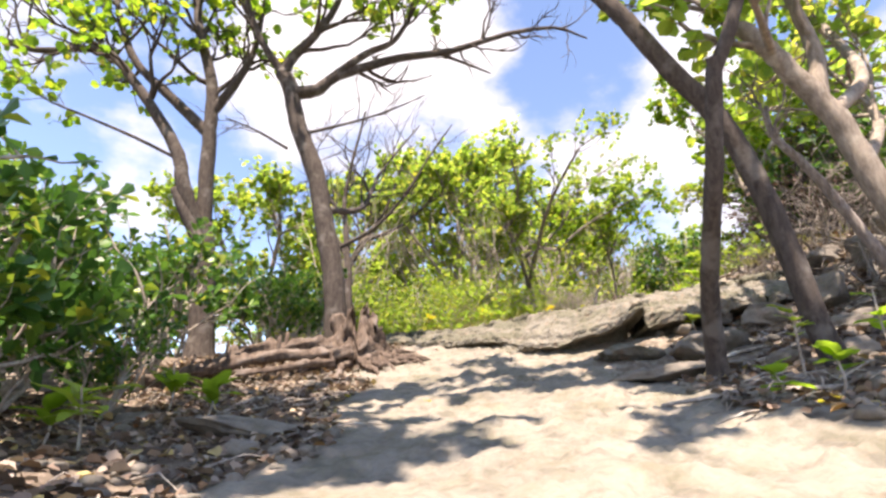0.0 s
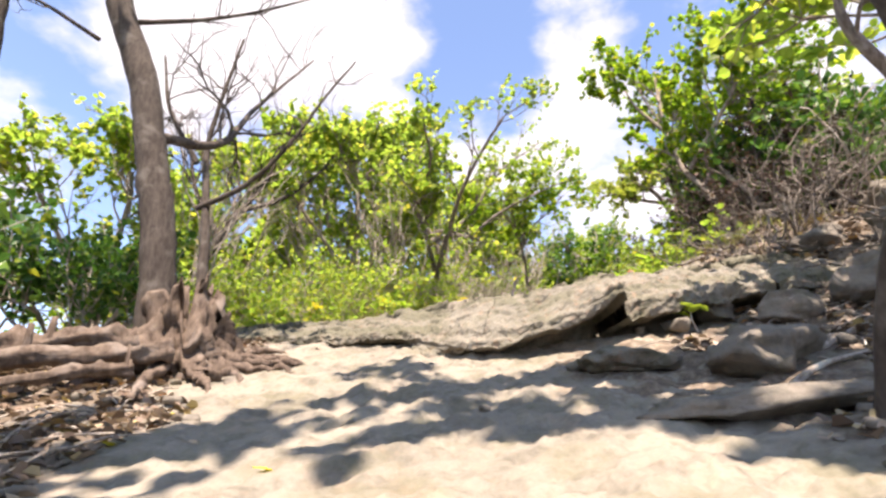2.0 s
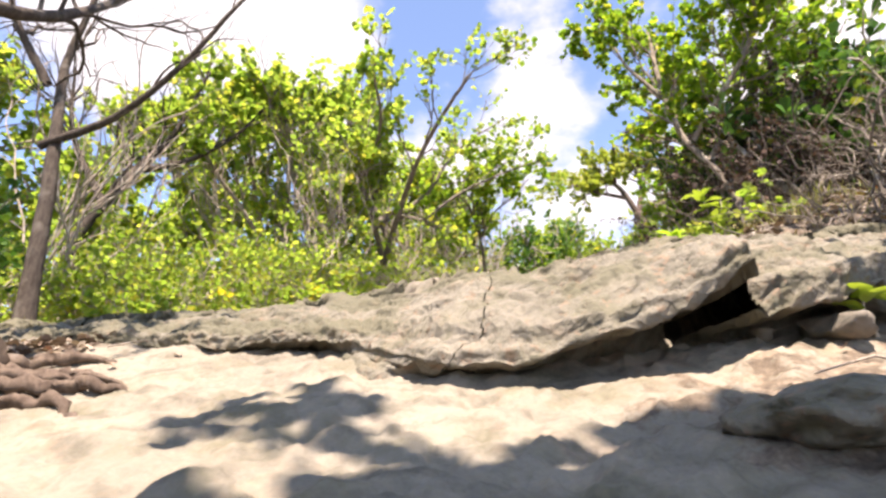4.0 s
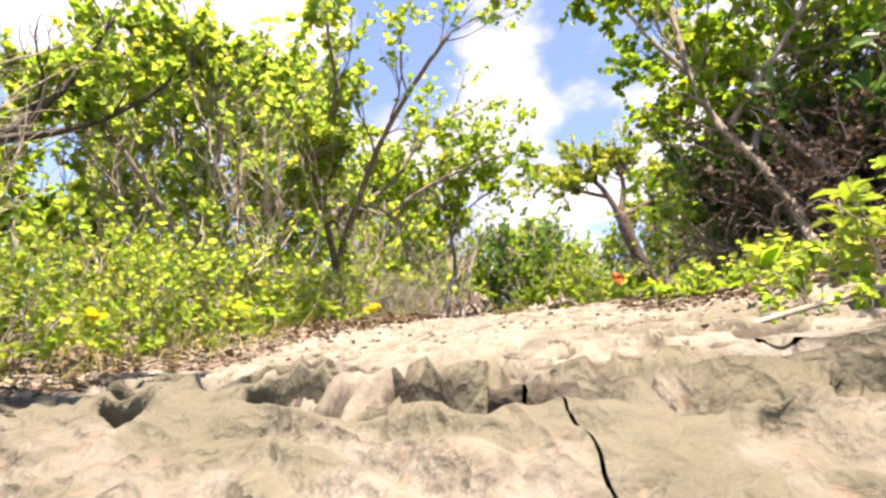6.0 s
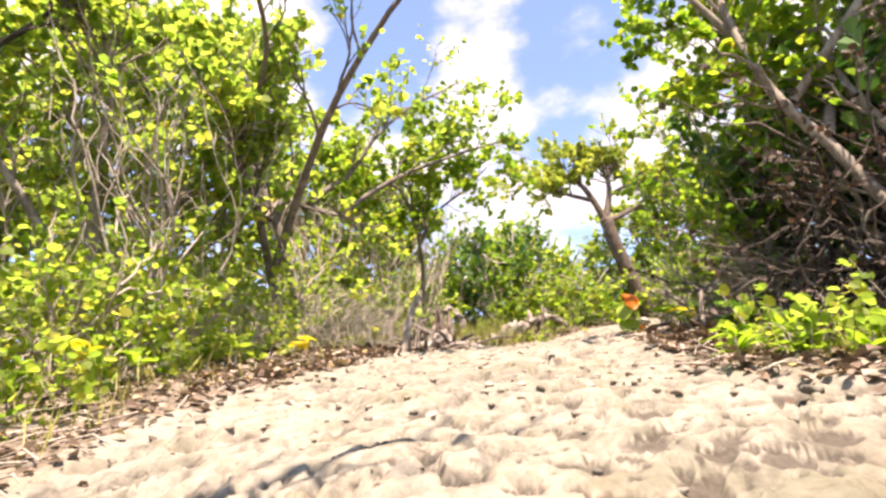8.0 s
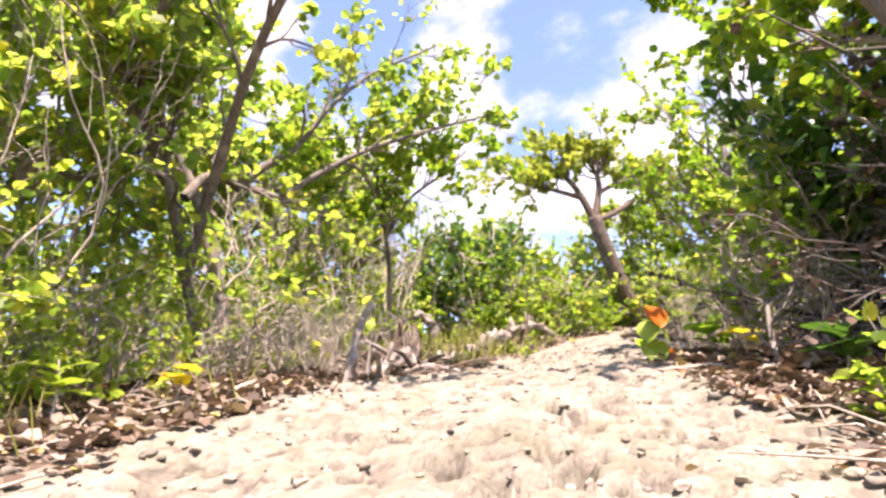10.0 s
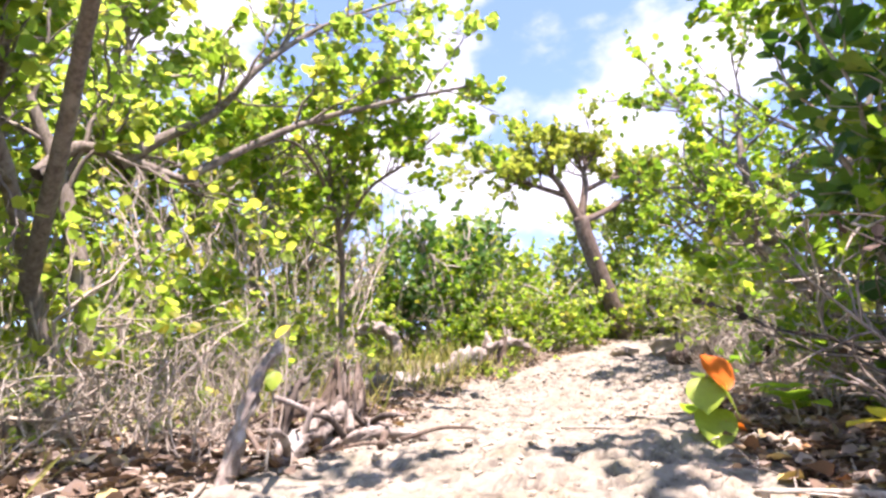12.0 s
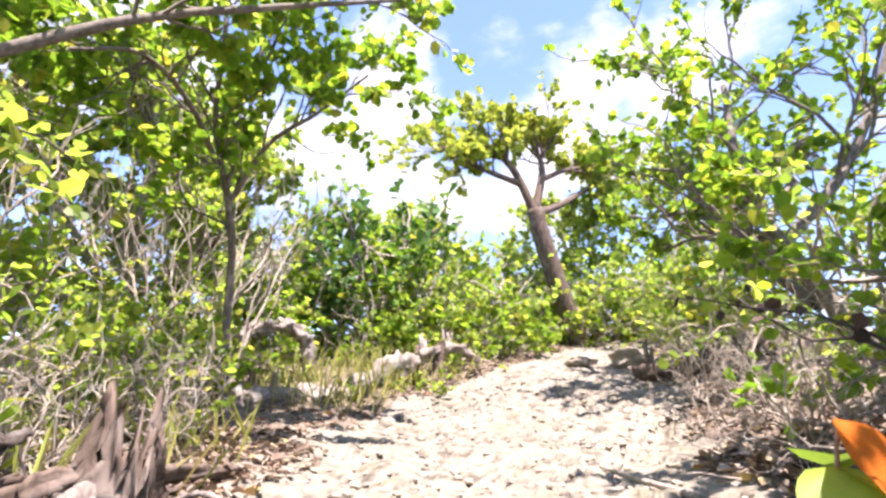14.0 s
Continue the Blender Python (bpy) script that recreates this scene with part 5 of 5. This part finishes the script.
crumbs = np.random.default_rng(77)
for k in range(30):
    x, y, a, t = crumbs.uniform(3.0, 3.8), crumbs.uniform(10.0, 10.8), crumbs.uniform(0, 6.28), crumbs.uniform(-0.15, 0.4)
    ln, rr, z = crumbs.uniform(0.12, 0.36), crumbs.uniform(0.006, 0.02), spot(x, y) + crumbs.uniform(0.015, 0.12)
    dx, dy, dz = ln * math.cos(a) * math.cos(t), ln * math.sin(a) * math.cos(t), ln * math.sin(t)
    log("wood_chunk", [(x, y, z - 0.05), (x + 0.5 * dx + 0.01, y + 0.5 * dy, z + 0.5 * dz), (x + dx, y + dy, z + dz)], rr, rr * 0.7, 340 + k, (M_DEAD, M_BARK, M_ROOT)[k % 3], ("bleached splinter of rotten wood", "dark rotten chunk of wood", "brown chunk of rotten wood")[k % 3] + " in a heap", 0, "wood")
log("leaning_stick", [(2.82, 9.85, spot(2.82, 9.85) - 0.04), (2.88, 9.9, 3.0), (2.95, 9.95, 3.18), (3.0, 9.97, 3.27)], 0.026, 0.022, 36, M_DEAD, "pale cut stake leaning beside the path", 0, "stick")
log("dead_stick", [(6.1, 15.2, spot(6.1, 15.2) - 0.05), (6.35, 15.3, 4.96), (7.16, 15.3, 5.75), (7.67, 15.3, 5.88), (8.43, 15.3, 6.54)], 0.035, 0.015, 37, M_DEAD, "long bent dead stick leaning through the scrub", 3, "stick")
for k, (x, y, a, ln) in enumerate(((1.6, 2.2, 170, 0.7), (1.9, 2.9, 160, 0.6), (2.3, 3.0, 200, 0.8), (3.0, 5.3, 150, 0.9), (3.4, 5.5, 200, 0.8), (2.9, 7.9, 20, 0.5), (0.4, 8.3, 30, 0.5), (-1.3, 3.3, 60, 0.5), (4.9, 9.6, 100, 0.7), (5.3, 9.9, 60, 0.9), (1.3, 9.5, 10, 0.6), (2.1, 9.6, 40, 0.7), (2.6, 9.4, 70, 0.5), (4.4, 8.2, 120, 0.6), (2.0, 3.5, 20, 0.7), (1.5, 3.2, 10, 0.5))):
    c, s = math.cos(radians(a)) * ln, math.sin(radians(a)) * ln
    log("stick", [(x, y, spot(x, y) + 0.012), (x + 0.5 * c, y + 0.5 * s + 0.03, max(spot(x + 0.5 * c, y + 0.5 * s + 0.03), 0.5 * (spot(x, y) + spot(x + c, y + s))) + 0.014), (x + c, y + s, spot(x + c, y + s) + 0.012)], 0.014, 0.008, 300 + k, M_TWIG, "thin dry grey stick on the ground", 1, "stick", 7)

# ---------------------------------------------------------------- rocks of the right-hand bank and the path's edges
bank = [(2.55, 4.15, 0.20, 0.14, 0.10), (2.95, 4.0, 0.26, 0.18, 0.15), (3.3, 3.6, 0.22, 0.2, 0.14), (2.6, 3.35, 0.16, 0.12, 0.08), (2.2, 3.2, 0.11, 0.09, 0.06), (3.6, 4.2, 0.28, 0.2, 0.18),
        (3.9, 3.7, 0.24, 0.2, 0.16), (3.1, 3.1, 0.2, 0.15, 0.1), (1.75, 2.75, 0.10, 0.08, 0.05), (2.1, 2.75, 0.12, 0.09, 0.06), (2.5, 2.75, 0.16, 0.12, 0.08), (1.95, 4.35, 0.12, 0.08, 0.05), (4.2, 4.4, 0.3, 0.22, 0.2),
        (3.5, 4.75, 0.2, 0.15, 0.11), (2.35, 4.5, 0.14, 0.1, 0.07), (4.55, 4.9, 0.25, 0.2, 0.15)]
for k, (x, y, a, b, c) in enumerate(bank):
    rock(x, y, a, b, c, 40 * k, "lichen-grey limestone rock bedded in the bank" if a > 0.15 else "small grey stone among fallen leaves", 400 + k, 0.3)
for k, (x, y, s) in enumerate(((-1.6, 3.0, 0.11), (-1.1, 2.9, 0.06), (-0.7, 2.0, 0.07), (-0.95, 1.8, 0.05), (-1.9, 3.4, 0.1), (-0.6, 4.3, 0.05), (-0.45, 4.75, 0.06), (-1.3, 3.8, 0.06), (8.9, 13.4, 0.22), (9.3, 13.0, 0.28), (5.0, 9.35, 0.07), (4.75, 8.95, 0.05), (5.2, 9.0, 0.06))):
    rock(x, y, s, s * 0.8, s * 0.45, 67 * k, "rounded pale stone lying on the ground", 440 + k, 0.25, M_STONE if y < 6 else M_CHIP)

# ---------------------------------------------------------------- broad-leaved seedlings
def big_leaf(size, width, seed, bend=0.3):
    """One broad leaf lying along +x: folded at its midrib, waved and drooping."""
    rng = np.random.default_rng(seed)
    us, vs = np.linspace(0, 1, 9), np.linspace(-1, 1, 7)
    u, v = np.meshgrid(us, vs, indexing="ij")
    w = width * np.sin(np.pi * np.clip(u, 0.0, 1.0) ** 0.8) ** 0.62
    x, y = u * size, v * w * size * 0.5
    z = 0.07 * size * np.abs(v) * w - bend * size * u**2 + 0.03 * size * np.sin(9 * u + 3 * v + rng.uniform(0, 6)) * np.abs(v)
    q = (np.arange(8)[:, None] * 7 + np.arange(6)[None]).reshape(-1)
    return np.stack([x, y, z], -1).reshape(-1, 3), np.stack([q, q + 1, q + 8, q + 7], -1)


def seedling(name, x, y, height, leaves, label, seed, category="plant", stem_mat=None, sink=0.02):
    """A stem with single broad leaves: each leaf as (share of the height, heading, pitch, length, breadth, material, label)."""
    rng = np.random.default_rng(seed)
    z = spot(x, y) - sink
    root = root_at(name, x, y, z, label, category)
    w = Wood()
    top = np.array([rng.normal(0, 0.04), rng.normal(0, 0.04), height])
    line = bent([(0, 0, 0), tuple(0.5 * top + rng.normal(0, 0.012, 3)), tuple(top)], 6)
    w.add(line, np.linspace(0.007, 0.004, len(line)), 6)
    w.link("stem", stem_mat or M_TWIG, root)
    for k, (f, head, pitch, size, width, material, text) in enumerate(leaves):
        v, q = big_leaf(size, width, seed * 50 + k)
        ob = link_mesh("leaf", v, q, material, root, text)
        p = line[min(int(f * (len(line) - 1)), len(line) - 1)]
        ob.matrix_basis = pose(*p, 0, -pitch, head)
    return root


def rosette(n, size, material, seed, width=0.5):
    rng = np.random.default_rng(seed)
    return [(rng.uniform(0.5, 1.0), 137.5 * k + rng.uniform(-20, 20), rng.uniform(5, 50), size * rng.uniform(0.7, 1.15), width * rng.uniform(0.85, 1.15), material, "") for k in range(n)]


seedling("sea_grape", 4.64, 9.19, 0.36, [
    (1.0, 262, -48, 0.175, 0.95, M_ORANGE, "round rust-orange leaf"), (0.8, 205, -46, 0.17, 0.95, M_LIME, "round yellow-lime leaf"), (0.75, 300, -42, 0.19, 0.9, M_LIME, "round lime-green leaf"),
    (0.8, 20, 20, 0.19, 0.9, M_MID, ""), (0.45, 235, -50, 0.18, 0.95, M_LIME, "round lime-green leaf"), (0.45, 60, 12, 0.19, 0.9, M_MID, ""), (0.3, 330, 0, 0.14, 0.9, M_ORANGE, "small rust-orange leaf"),
], "young broad-leaved shore plant with one orange leaf", 51)
seedling("sea_grape", 4.95, 9.0, 0.22, rosette(7, 0.17, M_MID, 52, 0.9), "low green broad-leaved shore plant", 52)
seedling("sea_grape", 4.5, 8.05, 0.28, rosette(9, 0.16, M_DARK, 53, 0.9), "low dark-green broad-leaved shore plant", 53)
seedling("sea_grape", 4.55, 8.5, 0.24, rosette(4, 0.12, M_YELLOW, 54, 0.9), "small plant with yellowing round leaves", 54)
seedling("sapling", -1.34, 2.15, 0.24, rosette(10, 0.19, M_LIME, 55, 0.42), "sapling with a rosette of long lime-green leaves", 55)
seedling("sapling", -1.62, 2.35, 0.20, rosette(9, 0.18, M_MID, 56, 0.42), "sapling with a rosette of long green leaves", 56)
seedling("sapling", -1.15, 2.75, 0.22, rosette(8, 0.16, M_MID, 57, 0.42), "sapling with a rosette of long green leaves", 57)
seedling("sapling", -1.75, 1.95, 0.30, rosette(10, 0.2, M_DARK, 58, 0.42), "sapling with a rosette of long dark leaves", 58)
seedling("sapling", -1.5, 3.1, 0.34, rosette(10, 0.18, M_MID, 59, 0.42), "sapling with a rosette of long green leaves", 59)
seedling("seedling", 1.23, 2.0, 0.13, rosette(7, 0.09, M_MID, 60, 0.8), "small green seedling at the path's edge", 60)
seedling("seedling", 1.45, 2.02, 0.17, rosette(7, 0.10, M_MID, 61, 0.8), "small green seedling at the path's edge", 61)
seedling("seedling", 1.62, 2.45, 0.35, rosette(7, 0.10, M_LIME, 62, 0.7), "thin seedling with lime-green leaves", 62)
seedling("seedling", 1.9, 2.25, 0.4, rosette(7, 0.11, M_MID, 63, 0.7), "thin seedling with green leaves", 63)
seedling("seedling", 2.05, 4.3, 0.16, rosette(5, 0.12, M_LIME, 64, 0.8), "small lime-green plant beside a boulder", 64)
seedling("sapling", 2.82, 5.6, 0.52, rosette(16, 0.11, M_LIME, 65, 0.5), "slim sapling with drooping lime-green leaves", 65)
seedling("sapling", 3.25, 5.95, 0.4, rosette(14, 0.1, M_LIME, 66, 0.5), "slim sapling with drooping lime-green leaves", 66)
seedling("sapling", 3.0, 6.15, 0.36, rosette(10, 0.13, M_MID, 67, 0.5), "slim sapling with green leaves", 67)
for k, (x, y) in enumerate(((-0.44, 8.2), (-0.2, 8.7), (-0.5, 8.9), (0.2, 8.6), (0.7, 9.1), (1.0, 9.0), (1.5, 9.3), (1.9, 9.5), (-0.9, 8.3))):
    seedling("seedling", x, y, rng.uniform(0.12, 0.35), rosette(8, 0.12, (M_LIME, M_YELLOW, M_MID)[k % 3], 70 + k, 0.75), ("small lime-green seedling in leaf litter", "small yellow-leaved seedling in leaf litter", "small green seedling in leaf litter")[k % 3], 70 + k)
for k, (x, y) in enumerate(((3.45, 6.8), (3.7, 7.2), (3.35, 7.2), (3.85, 6.9), (3.6, 6.5), (4.0, 7.35), (4.15, 7.0), (3.9, 7.6), (3.5, 7.05))):
    seedling("fern", x, y, rng.uniform(0.1, 0.2), rosette(14, 0.13, M_MID, 90 + k, 0.24), "low feathery green plant spreading over rock", 90 + k)
seedling("seedling", 3.13, 10.4, 0.62, [(1.0, 210, -30, 0.10, 0.7, M_YELLOW, "single yellow leaf"), (0.8, 60, 10, 0.09, 0.6, M_MID, ""), (0.6, 120, 10, 0.09, 0.6, M_LIME, "")], "thin stem carrying one yellow leaf", 110)
seedling("seedling", 3.0, 9.98, 0.40, [(1.0, 250, -60, 0.08, 0.8, M_LIME, ""), (0.95, 120, -40, 0.06, 0.8, M_MID, "")], "thin stem with two small green leaves", 111)
for k, (x, y, h, s) in enumerate(((1.36, 1.9, 200, 0.11), (-0.55, 4.05, 30, 0.08), (-0.6, 3.6, 100, 0.07), (3.95, 10.2, 60, 0.07), (1.75, 5.85, 200, 0.09), (-0.1, 3.1, 30, 0.06))):
    v, q = big_leaf(s, 0.6, 120 + k, 0.1)
    ob = link_mesh("fallen_leaf", v, q, M_YELLOW)
    ob.matrix_basis = pose(x, y, spot(x, y) + 0.02, 6, 4, h)
    tagged(ob, "bright yellow leaf fallen on the ground", "leaf")

# ---------------------------------------------------------------- leaf litter, sticks, pebbles, grass
def strewn(n, x0, x1, y0, y1, lo, hi, seed):
    r = np.random.default_rng(seed)
    x, y = r.uniform(x0, x1, n), r.uniform(y0, y1, n)
    o = off_path(x, y)
    keep = (o > lo + r.uniform(0, 0.12, n)) & (o < hi)
    return r, x[keep], y[keep]


v_all, f_all, count = [], [], 0
for n, box, lo, hi, sz in ((11000, (-3.2, 0.3, 1.0, 6.5), 0.02, 2.2, 0.042), (7000, (0.9, 4.5, 1.2, 6.0), 0.02, 2.2, 0.042), (20000, (-1.5, 5.5, 6.4, 12.5), 0.0, 1.5, 0.05), (12000, (3.0, 8.0, 6.0, 12.5), 0.0, 1.6, 0.055), (4000, (3.0, 10.0, 11.0, 15.0), 0.0, 1.6, 0.06), (260, (-0.3, 4.6, 2.5, 12.0), -0.4, 0.0, 0.03), (2600, (3.8, 6.4, 7.8, 10.6), 0.02, 1.4, 0.062), (1800, (1.3, 3.4, 8.9, 10.6), 0.05, 1.2, 0.058)):
    r, x, y = strewn(n, *box, lo, hi, 500 + count % 97)
    z = ground(x, y) + relief(x, y) + r.uniform(0.004, 0.03, len(x))
    a = r.uniform(0, 2 * np.pi, len(x))
    ax = np.stack([np.cos(a), np.sin(a), r.normal(0, 0.25, len(x))], -1)
    v, f = blades(r, np.stack([x, y, z], -1), ax, sz * r.uniform(0.5, 1.5, len(x)), ROUND if n % 2000 else WEDGE, 0.5, 0.75)
    v_all.append(v)
    f_all.append(f + count)
    count += len(v)
tagged(link_mesh("leaf_litter", np.concatenate(v_all), np.concatenate(f_all), M_LITTER, soft=False), "dry brown and tan fallen leaves beside the path", "leaf litter", kind="stuff")

bits = Wood()
for box, n in (((-3, 0.2, 1.2, 6.5), 500), ((1.0, 4.2, 1.5, 6.0), 400), ((-1.0, 4.5, 7.0, 12.5), 900), ((3.2, 7, 6.3, 12.5), 500)):
    r, x, y = strewn(n, *box, 0.0, 1.6, 600 + n)
    for px, py in zip(x, y):
        a, ln = r.uniform(0, 6.28), r.uniform(0.08, 0.35)
        qx, qy = px + ln * math.cos(a), py + ln * math.sin(a)
        za, zb = ground(np.array([px, qx]), np.array([py, qy])) + 0.03
        bits.add([(px, py, za), (0.5 * (px + qx) + 0.01, 0.5 * (py + qy), 0.5 * (za + zb) + r.uniform(0.0, 0.04)), (qx, qy, zb)], [0.005, 0.004, 0.002], 4)
tagged(bits.link("twig_litter", M_TWIG, None), "broken grey twigs scattered through leaf litter", "twigs", kind="stuff")

base_v, base_f = [], None
for k in range(5):
    bm = rock_mesh(np.random.default_rng(700 + k), 1, 0.8, 0.55, 2, 0.4)
    bm.verts.ensure_lookup_table()
    base_v.append(np.array([v.co[:] for v in bm.verts]))
    base_f = np.array([[v.index for v in f.verts] for f in bm.faces])
    bm.free()
v_all, f_all, count = [], [], 0
for box, n, lo, hi, s0 in (((-2.4, 0.1, 0.8, 5.6), 900, -0.05, 1.6, 0.03), ((0.9, 3.6, 1.4, 5.2), 700, 0.0, 1.8, 0.035), ((0, 5.2, 6, 11.5), 700, -0.12, 0.6, 0.025), ((3.6, 8.4, 9.5, 13.6), 260, -1.0, 0.25, 0.02), ((0.3, 4.8, 5.4, 10.5), 60, -0.6, 0.0, 0.018), ((0.5, 4.2, 5.9, 9.2), 300, -1.5, 0.0, 0.015)):
    r, x, y = strewn(n, *box, lo, hi, 800 + n)
    for px, py, pz in zip(x, y, ground(x, y) + relief(x, y)):
        s, a = s0 * r.uniform(0.35, 1.6), r.uniform(0, 6.28)
        v = base_v[r.integers(0, 5)] * s
        c, q = math.cos(a), math.sin(a)
        v_all.append(np.stack([v[:, 0] * c - v[:, 1] * q + px, v[:, 0] * q + v[:, 1] * c + py, v[:, 2] + pz + 0.15 * s], -1))
        f_all.append(base_f + count)
        count += len(v)
rubble = []
for box, n, s0 in (((1.2, 5.2, 7.4, 10.2), 700, 0.014), ((3.2, 8.2, 9.8, 13.4), 1300, 0.018)):
    r, x, y = strewn(n, *box, -1.7, 0.2, 850 + n)
    for px, py, pz in zip(x, y, ground(x, y) + relief(x, y)):
        s, a = s0 * r.uniform(0.3, 1.5) ** 1.5, r.uniform(0, 6.28)
        v = base_v[r.integers(0, 5)] * s
        c, q = math.cos(a), math.sin(a)
        rubble.append(np.stack([v[:, 0] * c - v[:, 1] * q + px, v[:, 0] * q + v[:, 1] * c + py, v[:, 2] + pz + 0.2 * s], -1))
rubble_f = np.concatenate([base_f + k * len(base_v[0]) for k in range(len(rubble))])
tagged(link_mesh("limestone_rubble", np.concatenate(rubble), rubble_f, M_CHIP, soft=False), "pale broken limestone chips strewn on the path", "stones", kind="stuff")
tagged(link_mesh("pebbles", np.concatenate(v_all), np.concatenate(f_all), M_STONE), "loose grey limestone chips beside the path", "stones", kind="stuff")

GRASS = ((0.0, 0.004), (0.45, 0.010), (0.8, 0.007), (1.0, 0.0))
v_all, f_all, count = [], [], 0
for (x0, x1, y0, y1), n, h in (((-1.6, 1.3, 6.9, 9.8), 900, 0.16), ((2.2, 4.3, 5.1, 7.6), 900, 0.17), ((4.9, 7.2, 13.0, 14.6), 700, 0.35), ((-0.8, 2.4, 8.5, 10.6), 350, 0.18), ((2.4, 4.4, 10.6, 13.0), 250, 0.3)):
    r, x, y = strewn(n, x0, x1, y0, y1, 0.15, 3.0, 900 + n)
    z = ground(x, y) + relief(x, y) - 0.01
    ax = np.stack([r.normal(0, 0.35, len(x)), r.normal(0, 0.35, len(x)), np.ones(len(x))], -1)
    v, f = blades(r, np.stack([x, y, z], -1), ax, h * r.uniform(0.5, 1.3, len(x)), GRASS, 0.5, 0.0)
    v_all.append(v)
    f_all.append(f + count)
    count += len(v)
tagged(link_mesh("dry_grass", np.concatenate(v_all), np.concatenate(f_all), M_GRASS, soft=False), "thin yellow-green and straw-coloured grass", "grass", kind="stuff")
